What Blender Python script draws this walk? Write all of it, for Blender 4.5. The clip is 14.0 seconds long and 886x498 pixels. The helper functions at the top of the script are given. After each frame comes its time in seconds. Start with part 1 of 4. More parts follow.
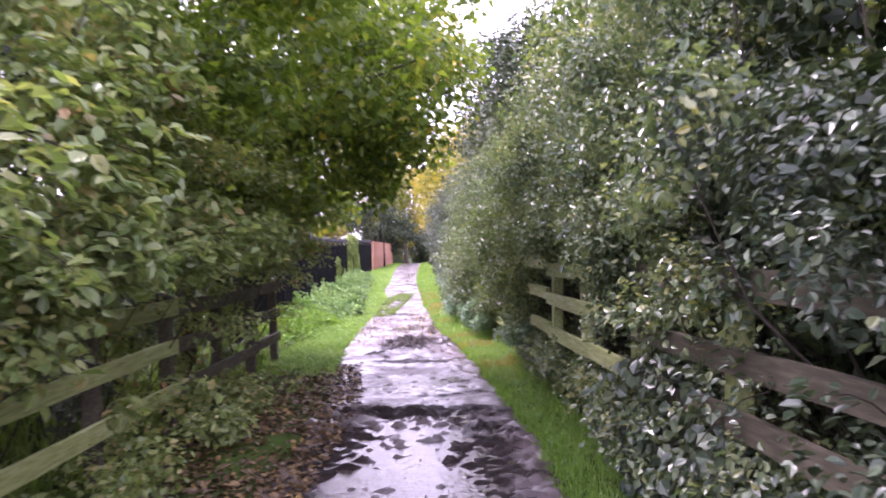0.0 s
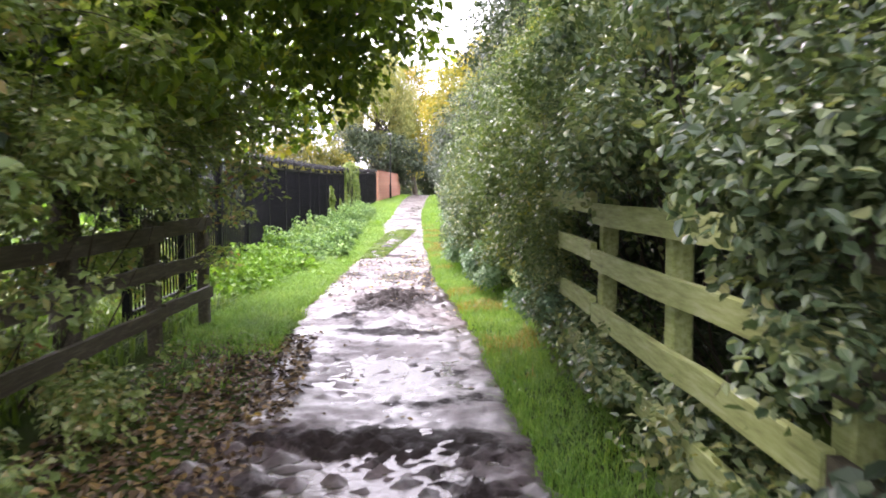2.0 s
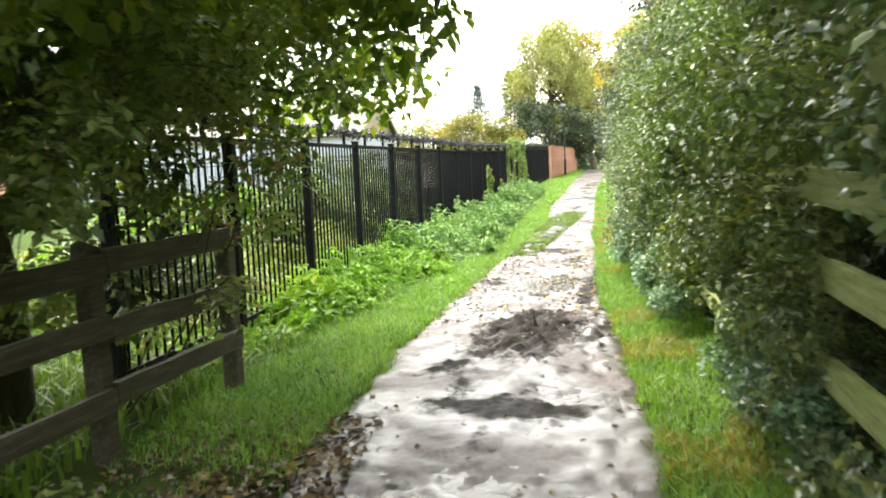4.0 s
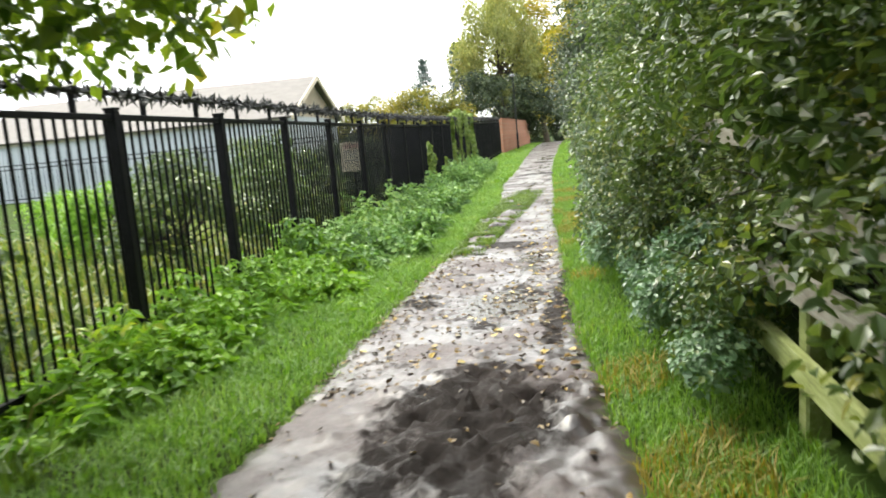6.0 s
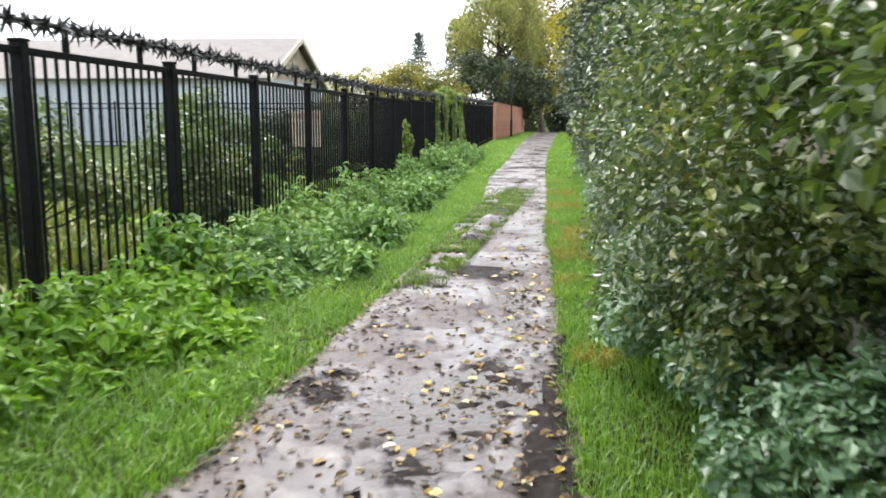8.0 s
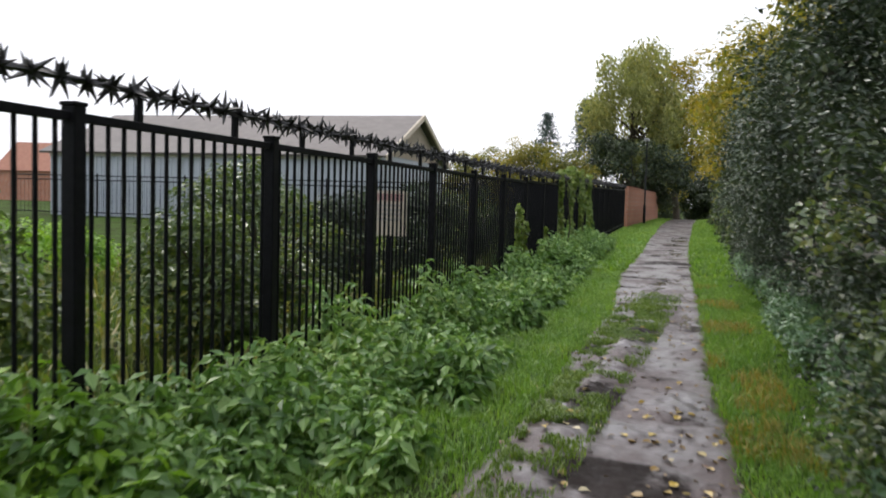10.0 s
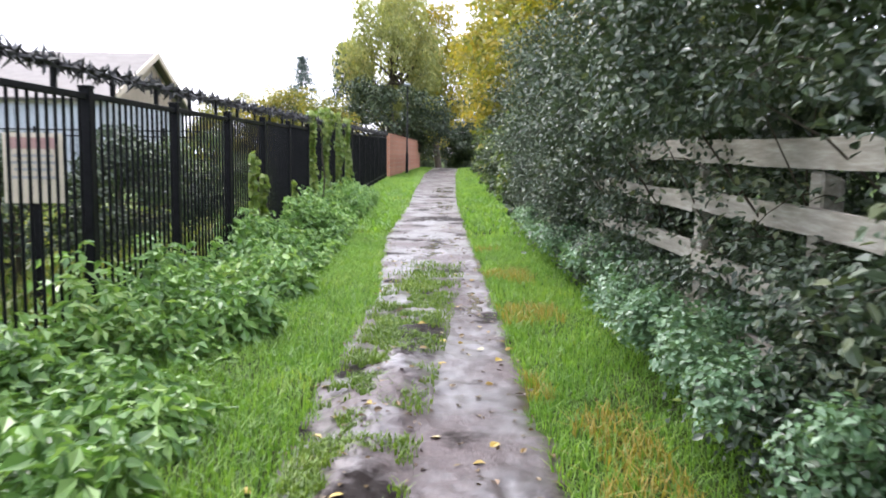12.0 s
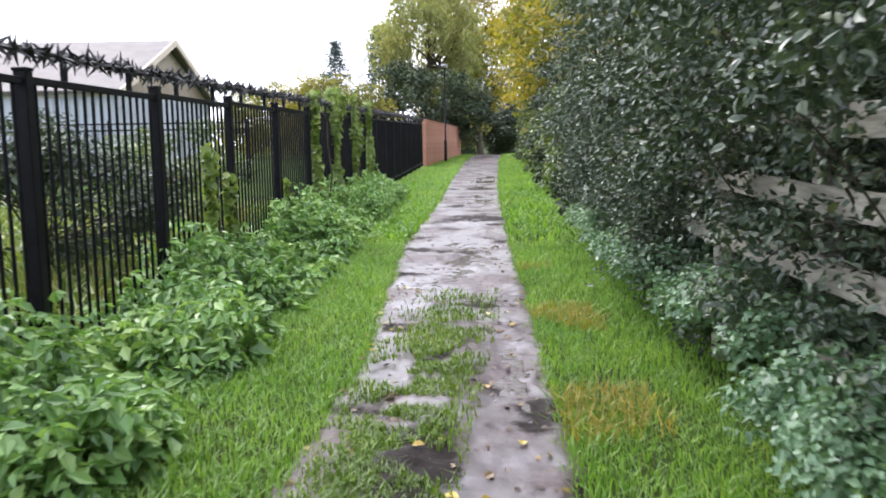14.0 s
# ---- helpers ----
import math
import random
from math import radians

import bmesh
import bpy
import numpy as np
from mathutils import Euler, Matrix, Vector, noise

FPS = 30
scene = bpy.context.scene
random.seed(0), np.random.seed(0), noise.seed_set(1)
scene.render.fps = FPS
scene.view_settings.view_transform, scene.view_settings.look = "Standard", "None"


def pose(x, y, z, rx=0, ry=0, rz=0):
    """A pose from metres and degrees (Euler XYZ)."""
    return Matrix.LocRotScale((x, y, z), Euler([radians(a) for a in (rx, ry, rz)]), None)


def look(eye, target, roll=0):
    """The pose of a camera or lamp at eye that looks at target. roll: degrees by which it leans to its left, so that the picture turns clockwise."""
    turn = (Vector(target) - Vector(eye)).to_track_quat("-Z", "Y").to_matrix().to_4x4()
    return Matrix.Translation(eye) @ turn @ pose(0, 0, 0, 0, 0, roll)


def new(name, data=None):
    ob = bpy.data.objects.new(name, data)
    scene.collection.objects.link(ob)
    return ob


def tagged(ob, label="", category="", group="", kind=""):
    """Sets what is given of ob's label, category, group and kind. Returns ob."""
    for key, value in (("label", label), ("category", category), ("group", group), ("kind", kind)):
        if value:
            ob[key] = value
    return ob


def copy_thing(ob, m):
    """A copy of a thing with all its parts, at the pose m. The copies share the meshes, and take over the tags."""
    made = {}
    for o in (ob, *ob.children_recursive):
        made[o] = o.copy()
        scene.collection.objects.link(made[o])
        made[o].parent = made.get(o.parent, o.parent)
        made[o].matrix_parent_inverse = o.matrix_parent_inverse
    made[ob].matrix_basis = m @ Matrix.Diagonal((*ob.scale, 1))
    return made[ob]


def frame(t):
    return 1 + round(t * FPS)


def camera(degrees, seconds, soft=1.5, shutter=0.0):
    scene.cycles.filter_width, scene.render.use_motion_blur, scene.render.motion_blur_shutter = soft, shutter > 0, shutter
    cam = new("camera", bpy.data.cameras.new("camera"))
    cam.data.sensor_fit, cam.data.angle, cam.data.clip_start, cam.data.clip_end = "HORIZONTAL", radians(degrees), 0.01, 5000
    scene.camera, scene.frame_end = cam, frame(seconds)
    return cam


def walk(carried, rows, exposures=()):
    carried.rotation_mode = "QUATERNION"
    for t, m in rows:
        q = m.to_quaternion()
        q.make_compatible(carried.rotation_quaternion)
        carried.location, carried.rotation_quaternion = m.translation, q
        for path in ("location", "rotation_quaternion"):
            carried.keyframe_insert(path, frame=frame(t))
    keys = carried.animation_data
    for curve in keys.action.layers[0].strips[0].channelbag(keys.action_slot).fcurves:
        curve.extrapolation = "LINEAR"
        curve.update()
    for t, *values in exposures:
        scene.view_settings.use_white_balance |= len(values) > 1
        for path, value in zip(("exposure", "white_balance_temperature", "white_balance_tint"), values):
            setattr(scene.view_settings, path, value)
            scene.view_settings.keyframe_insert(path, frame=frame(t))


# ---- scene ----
cam = camera(56.7, 14.0, soft=1.8, shutter=0.42)
PATH = [
    (0, (-0.135, -0.759, 1.582), (-0.179, 1.24, 1.591), -1.5),
    (0.5, (-0.181, 0.126, 1.575), (-0.133, 2.125, 1.527), -2.0),
    (1, (-0.092, 0.95, 1.558), (-0.027, 2.946, 1.446), -2.6),
    (1.5, (-0.1, 1.776, 1.555), (-0.171, 3.768, 1.386), -0.1),
    (2, (-0.02, 2.629, 1.562), (-0.093, 4.621, 1.407), 0.0),
    (2.5, (0.02, 3.451, 1.576), (-0.093, 5.439, 1.387), -0.9),
    (3, (0.104, 4.282, 1.596), (-0.132, 6.264, 1.477), -2.7),
    (3.2, (0.104, 4.639, 1.6), (-0.226, 6.604, 1.427), -1.9),
    (5.3, (-0.076, 8.384, 1.551), (-0.68, 10.28, 1.346), -3.9),
    (5.5, (-0.136, 8.688, 1.523), (-0.712, 10.592, 1.316), -4.1),
    (6, (-0.235, 9.43, 1.504), (-0.649, 11.369, 1.245), -5.3),
    (6.5, (-0.32, 10.204, 1.511), (-0.693, 12.151, 1.244), -2.3),
    (7, (-0.428, 11.029, 1.521), (-0.722, 12.992, 1.282), -0.1),
    (7.5, (-0.485, 11.813, 1.501), (-0.863, 13.757, 1.224), 0.0),
    (8, (-0.551, 12.63, 1.492), (-0.926, 14.57, 1.185), 0.1),
    (8.2, (-0.56, 12.965, 1.484), (-0.951, 14.901, 1.174), -0.2),
    (10.3, (-1.204, 16.485, 1.573), (-1.888, 18.362, 1.494), 1.9),
    (10.5, (-1.268, 16.811, 1.582), (-1.875, 18.716, 1.523), 1.9),
    (11, (-1.412, 17.589, 1.584), (-1.755, 19.559, 1.514), 1.5),
    (11.5, (-1.475, 18.425, 1.546), (-1.67, 20.412, 1.426), 0.5),
    (12, (-1.568, 19.254, 1.517), (-1.683, 21.238, 1.292), 0.8),
    (12.5, (-1.56, 20.069, 1.511), (-1.666, 22.051, 1.265), 0.0),
    (13, (-1.621, 20.912, 1.504), (-1.793, 22.891, 1.267), 0.0),
    (13.5, (-1.586, 21.685, 1.515), (-1.795, 23.66, 1.281), -0.7),
    (14, (-1.579, 22.473, 1.515), (-1.807, 24.443, 1.258), -0.8),
]
EXPOSURES = [(0.0, 2.25, 5950, 52), (1.2, 2.35, 6050, 44), (2.2, 2.45, 6450, 24), (3.2, 2.6, 6900, 10), (5.3, 1.85, 6800, 4), (8.2, 1.5, 6350, 12), (10.3, 0.4, 6350, 14), (11.1, 0.45, 6350, 14), (11.6, 1.1, 6400, 12), (12.1, 1.7, 6000, 18), (12.6, 1.85, 6000, 18), (13.3, 1.6, 6000, 18), (14.0, 1.5, 6000, 18)]
walk(cam, [(t, look(eye, target, roll)) for t, eye, target, roll in PATH], EXPOSURES)

# ---- light: bright overcast sky, broad weak sun ----
world = bpy.data.worlds.new("overcast_sky")
scene.world = world
world.use_nodes = True
wn, wl = world.node_tree.nodes, world.node_tree.links
wn.clear()
w_out = wn.new("ShaderNodeOutputWorld")
w_bg = wn.new("ShaderNodeBackground")
w_sky = wn.new("ShaderNodeTexSky")
w_sky.sky_type = "NISHITA"
w_sky.sun_disc = False
w_sky.sun_elevation = radians(42)
w_sky.sun_rotation = radians(-35)
w_sky.dust_density = 4.0
w_mix = wn.new("ShaderNodeMixRGB")
w_mix.inputs[0].default_value = 0.85
w_noise = wn.new("ShaderNodeTexNoise")
w_noise.inputs["Scale"].default_value = 1.7
w_noise.inputs["Detail"].default_value = 4.0
w_ramp = wn.new("ShaderNodeValToRGB")
w_ramp.color_ramp.elements[0].position = 0.35
w_ramp.color_ramp.elements[0].color = (0.62, 0.67, 0.74, 1)
w_ramp.color_ramp.elements[1].position = 0.6
w_ramp.color_ramp.elements[1].color = (1, 1, 1, 1)
w_gain = wn.new("ShaderNodeMixRGB")
w_gain.blend_type = "MULTIPLY"
w_gain.inputs[0].default_value = 1.0
w_gain.inputs[2].default_value = (9.5, 9.6, 9.8, 1)
wl.new(w_noise.outputs["Fac"], w_ramp.inputs["Fac"])
wl.new(w_ramp.outputs["Color"], w_gain.inputs[1])
wl.new(w_sky.outputs["Color"], w_mix.inputs[1])
wl.new(w_gain.outputs["Color"], w_mix.inputs[2])
wl.new(w_mix.outputs["Color"], w_bg.inputs["Color"])
w_bg.inputs["Strength"].default_value = 0.12
wl.new(w_bg.outputs["Background"], w_out.inputs["Surface"])

sun_data = bpy.data.lights.new("sun", "SUN")
sun_data.energy = 1.2
sun_data.angle = radians(18)
sun_data.color = (1.0, 0.95, 0.86)
sun_ob = new("sun", sun_data)
sun_ob.matrix_world = look((-20, 30, 40), (-2, 12, 0))

# ---- materials ----


def material(name):
    m = bpy.data.materials.new(name)
    m.use_nodes = True
    nt = m.node_tree
    return m, nt, nt.nodes["Principled BSDF"]


def ramp_node(nt, stops):
    r = nt.nodes.new("ShaderNodeValToRGB")
    els = r.color_ramp.elements
    for k, (pos, col) in enumerate(stops):
        e = els[k] if k < 2 else els.new(pos)
        e.position = pos
        e.color = (*col, 1)
    return r


def noise_node(nt, scale, detail=4.0, rough=0.6, stretch=None):
    co = nt.nodes.new("ShaderNodeTexCoord")
    n = nt.nodes.new("ShaderNodeTexNoise")
    n.inputs["Scale"].default_value = scale
    n.inputs["Detail"].default_value = detail
    n.inputs["Roughness"].default_value = rough
    if stretch:
        mp = nt.nodes.new("ShaderNodeMapping")
        mp.inputs["Scale"].default_value = stretch
        nt.links.new(co.outputs["Object"], mp.inputs["Vector"])
        nt.links.new(mp.outputs["Vector"], n.inputs["Vector"])
    else:
        nt.links.new(co.outputs["Object"], n.inputs["Vector"])
    return n


def bump_to(nt, bsdf, source, strength, distance):
    b = nt.nodes.new("ShaderNodeBump")
    b.inputs["Strength"].default_value = strength
    b.inputs["Distance"].default_value = distance
    nt.links.new(source, b.inputs["Height"])
    nt.links.new(b.outputs["Normal"], bsdf.inputs["Normal"])


def leaf_material(name, stops, rough=0.42, through_light=0.3, patch=0.9):
    """Leaf colours picked leaf by leaf and in broad patches; some light passes through."""
    m, nt, b = material(name)
    geo = nt.nodes.new("ShaderNodeNewGeometry")
    n = noise_node(nt, patch, 3.0)
    add = nt.nodes.new("ShaderNodeMath")
    add.operation = "MULTIPLY_ADD"
    add.inputs[1].default_value = 0.62
    off = nt.nodes.new("ShaderNodeMath")
    off.operation = "MULTIPLY_ADD"
    off.inputs[1].default_value = 0.9
    off.inputs[2].default_value = -0.26
    nt.links.new(n.outputs["Fac"], off.inputs[0])
    nt.links.new(geo.outputs["Random Per Island"], add.inputs[0])
    nt.links.new(off.outputs[0], add.inputs[2])
    r = ramp_node(nt, stops)
    nt.links.new(add.outputs[0], r.inputs["Fac"])
    nt.links.new(r.outputs["Color"], b.inputs["Base Color"])
    b.inputs["Roughness"].default_value = rough
    tr = nt.nodes.new("ShaderNodeBsdfTranslucent")
    gain = nt.nodes.new("ShaderNodeMixRGB")
    gain.blend_type = "MULTIPLY"
    gain.inputs[0].default_value = 1.0
    gain.inputs[2].default_value = (1.5, 1.6, 0.7, 1)
    nt.links.new(r.outputs["Color"], gain.inputs[1])
    nt.links.new(gain.outputs["Color"], tr.inputs["Color"])
    mix = nt.nodes.new("ShaderNodeMixShader")
    mix.inputs[0].default_value = through_light
    nt.links.new(b.outputs[0], mix.inputs[1])
    nt.links.new(tr.outputs[0], mix.inputs[2])
    nt.links.new(mix.outputs[0], nt.nodes["Material Output"].inputs["Surface"])
    return m


def rough_material(name, stops, scale, rough=0.8, bump=0.3, dist=0.01, metal=0.0, stretch=None, spec=None):
    m, nt, b = material(name)
    n = noise_node(nt, scale, 6.0, 0.65, stretch)
    r = ramp_node(nt, stops)
    nt.links.new(n.outputs["Fac"], r.inputs["Fac"])
    nt.links.new(r.outputs["Color"], b.inputs["Base Color"])
    b.inputs["Roughness"].default_value = rough
    b.inputs["Metallic"].default_value = metal
    if spec is not None:
        b.inputs["Specular IOR Level"].default_value = spec
    bump_to(nt, b, n.outputs["Fac"], bump, dist)
    return m


M_BRAMBLE = leaf_material("bramble_leaf", [(0.0, (0.035, 0.065, 0.032)), (0.35, (0.09, 0.135, 0.068)), (0.7, (0.2, 0.245, 0.125)), (0.95, (0.36, 0.33, 0.12)), (1.0, (0.4, 0.12, 0.06))], 0.26, 0.26)
M_HEDGE = leaf_material("hedge_leaf", [(0.0, (0.034, 0.064, 0.02)), (0.4, (0.085, 0.135, 0.04)), (0.75, (0.165, 0.215, 0.065)), (0.95, (0.36, 0.32, 0.05)), (1.0, (0.42, 0.22, 0.03))], 0.3, 0.26)
M_MAPLE = leaf_material("maple_leaf", [(0.0, (0.035, 0.07, 0.01)), (0.45, (0.1, 0.16, 0.022)), (0.78, (0.2, 0.26, 0.035)), (0.93, (0.4, 0.31, 0.04)), (1.0, (0.4, 0.08, 0.04))], 0.4, 0.5)
M_HOLLY = leaf_material("glossy_dark_leaf", [(0.0, (0.018, 0.034, 0.019)), (0.4, (0.046, 0.072, 0.039)), (0.75, (0.1, 0.135, 0.075)), (0.96, (0.19, 0.2, 0.085)), (1.0, (0.34, 0.14, 0.04))], 0.36, 0.1)
M_LEFT = leaf_material("left_hedge_leaf", [(0.0, (0.08, 0.13, 0.04)), (0.4, (0.18, 0.25, 0.08)), (0.7, (0.3, 0.35, 0.13)), (0.88, (0.42, 0.3, 0.15)), (1.0, (0.45, 0.06, 0.05))], 0.3, 0.36)
M_OLIVE = leaf_material("olive_leaf", [(0.0, (0.07, 0.085, 0.018)), (0.4, (0.16, 0.17, 0.03)), (0.75, (0.3, 0.25, 0.035)), (1.0, (0.5, 0.32, 0.03))], 0.55, 0.35, 0.35)
M_YELLOW = leaf_material("yellow_leaf", [(0.0, (0.12, 0.13, 0.025)), (0.5, (0.28, 0.24, 0.035)), (1.0, (0.5, 0.34, 0.035))], 0.55, 0.4, 0.4)
M_WILLOW = leaf_material("willow_leaf", [(0.0, (0.15, 0.165, 0.06)), (0.5, (0.27, 0.28, 0.11)), (0.85, (0.37, 0.34, 0.13)), (1.0, (0.46, 0.31, 0.11))], 0.6, 0.4, 0.25)
M_YARD = leaf_material("yard_grass", [(0.0, (0.06, 0.10, 0.02)), (0.45, (0.13, 0.19, 0.035)), (0.75, (0.26, 0.25, 0.07)), (1.0, (0.42, 0.32, 0.13))], 0.5, 0.35, 0.5)
M_WEED = leaf_material("grey_green_weed_leaf", [(0.0, (0.05, 0.11, 0.05)), (0.45, (0.13, 0.23, 0.12)), (0.85, (0.24, 0.36, 0.21)), (1.0, (0.4, 0.42, 0.15))], 0.38, 0.2)
# Also fills hedge insides and behind the left fence, standing in for shade.
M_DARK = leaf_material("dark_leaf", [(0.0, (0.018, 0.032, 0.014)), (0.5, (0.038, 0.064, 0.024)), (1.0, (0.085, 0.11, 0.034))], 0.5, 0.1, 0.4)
M_SPRUCE = leaf_material("spruce_needle", [(0.0, (0.035, 0.06, 0.055)), (0.6, (0.065, 0.105, 0.10)), (1.0, (0.11, 0.16, 0.15))], 0.6, 0.2)
M_IVY = leaf_material("ivy_leaf", [(0.0, (0.08, 0.14, 0.025)), (0.5, (0.19, 0.26, 0.06)), (1.0, (0.36, 0.4, 0.12))], 0.35, 0.3)
M_NETTLE = leaf_material("nettle_leaf", [(0.0, (0.08, 0.17, 0.02)), (0.4, (0.18, 0.33, 0.04)), (0.8, (0.29, 0.46, 0.06)), (1.0, (0.46, 0.5, 0.09))], 0.42, 0.3)
M_NETTLE_DARK = leaf_material("dark_nettle_leaf", [(0.0, (0.04, 0.10, 0.025)), (0.4, (0.155, 0.285, 0.08)), (0.75, (0.32, 0.47, 0.165)), (1.0, (0.42, 0.5, 0.18))], 0.38, 0.24)
M_GRASS = leaf_material("grass_blade", [(0.0, (0.075, 0.17, 0.018)), (0.4, (0.145, 0.27, 0.046)), (0.8, (0.235, 0.37, 0.075)), (0.97, (0.36, 0.42, 0.06)), (1.0, (0.42, 0.3, 0.06))], 0.5, 0.45, 0.8)
M_STRAW = leaf_material("dry_grass_blade", [(0.0, (0.16, 0.18, 0.03)), (0.6, (0.34, 0.26, 0.05)), (1.0, (0.45, 0.3, 0.08))], 0.6, 0.35)
M_LITTER = leaf_material("fallen_leaf", [(0.0, (0.045, 0.028, 0.016)), (0.45, (0.09, 0.055, 0.026)), (0.8, (0.22, 0.14, 0.042)), (1.0, (0.48, 0.32, 0.06))], 0.45, 0.05, 3.0)
M_SPIKE = rough_material("dark_plastic", [(0.3, (0.012, 0.012, 0.012)), (0.7, (0.03, 0.028, 0.026))], 30, 0.5, 0.1)
M_BLACK = rough_material("black_painted_steel", [(0.3, (0.006, 0.006, 0.007)), (0.75, (0.014, 0.014, 0.016))], 14, 0.5, 0.15, 0.002, spec=0.12)
M_BARK = rough_material("bark", [(0.25, (0.03, 0.024, 0.017)), (0.7, (0.10, 0.08, 0.055))], 9, 0.9, 0.9, 0.03, stretch=(3, 3, 0.5))
M_RAIL = rough_material("mossy_weathered_wood", [(0.2, (0.13, 0.145, 0.045)), (0.5, (0.34, 0.385, 0.13)), (0.75, (0.5, 0.54, 0.28))], 5, 0.75, 0.5, 0.006, stretch=(7, 0.7, 7))
# Brown wood with the shade of trees and hedge put into its colour.
M_RAIL_SHADED = rough_material("shade_darkened_brown_wood", [(0.2, (0.032, 0.027, 0.018)), (0.5, (0.08, 0.068, 0.043)), (0.75, (0.17, 0.148, 0.095))], 5, 0.75, 0.5, 0.006, stretch=(7, 0.7, 7))
M_RAIL_PALE = rough_material("bare_weathered_wood", [(0.2, (0.14, 0.125, 0.095)), (0.5, (0.3, 0.275, 0.22)), (0.75, (0.5, 0.47, 0.4))], 5, 0.7, 0.5, 0.006, stretch=(7, 0.7, 7))
M_ROOF = rough_material("brown_grey_roof_sheet", [(0.3, (0.115, 0.10, 0.092)), (0.7, (0.16, 0.142, 0.13))], 2, 0.7, 0.2)
M_BARGE = rough_material("cream_boarding", [(0.3, (0.52, 0.45, 0.34)), (0.7, (0.62, 0.54, 0.42))], 3, 0.7, 0.1)
M_CLAD = rough_material("pale_grey_blue_cladding", [(0.3, (0.36, 0.4, 0.44)), (0.7, (0.44, 0.47, 0.5))], 1.2, 0.45, 0.05)
M_GALV = rough_material("galvanised_steel", [(0.3, (0.25, 0.26, 0.27)), (0.7, (0.4, 0.41, 0.42))], 12, 0.45, 0.1, metal=0.6)
M_BOARD = rough_material("grey_painted_board", [(0.3, (0.3, 0.29, 0.28)), (0.7, (0.4, 0.39, 0.38))], 3, 0.6, 0.1)
M_TILE = rough_material("orange_roof_tile", [(0.3, (0.25, 0.1, 0.06)), (0.7, (0.35, 0.16, 0.1))], 4, 0.8, 0.4)
M_PALE = rough_material("pale_render", [(0.3, (0.5, 0.46, 0.4)), (0.7, (0.6, 0.56, 0.5))], 3, 0.8, 0.1)
M_SIGN_RED = rough_material("faded_red_print", [(0.3, (0.36, 0.2, 0.18)), (0.7, (0.44, 0.28, 0.25))], 4, 0.6, 0.05)


def brick_material():
    m, nt, b = material("red_orange_brick")
    co = nt.nodes.new("ShaderNodeTexCoord")
    mp = nt.nodes.new("ShaderNodeMapping")
    mp.inputs["Rotation"].default_value = (radians(90), 0, radians(90))
    br = nt.nodes.new("ShaderNodeTexBrick")
    br.inputs["Color1"].default_value = (0.42, 0.17, 0.1, 1)
    br.inputs["Color2"].default_value = (0.52, 0.24, 0.15, 1)
    br.inputs["Mortar"].default_value = (0.42, 0.34, 0.28, 1)
    br.inputs["Scale"].default_value = 1.0
    br.inputs["Brick Width"].default_value = 0.225
    br.inputs["Row Height"].default_value = 0.075
    br.inputs["Mortar Size"].default_value = 0.006
    nt.links.new(co.outputs["Object"], mp.inputs["Vector"])
    nt.links.new(mp.outputs["Vector"], br.inputs["Vector"])
    n = noise_node(nt, 0.7, 5)
    mx = nt.nodes.new("ShaderNodeMixRGB")
    mx.blend_type = "MULTIPLY"
    mx.inputs[0].default_value = 0.5
    r = ramp_node(nt, [(0.3, (0.6, 0.55, 0.5)), (0.7, (1, 1, 1))])
    nt.links.new(n.outputs["Fac"], r.inputs["Fac"])
    nt.links.new(br.outputs["Color"], mx.inputs[1])
    nt.links.new(r.outputs["Color"], mx.inputs[2])
    nt.links.new(mx.outputs["Color"], b.inputs["Base Color"])
    b.inputs["Roughness"].default_value = 0.85
    bump_to(nt, b, br.outputs["Fac"], -0.4, 0.01)
    return m


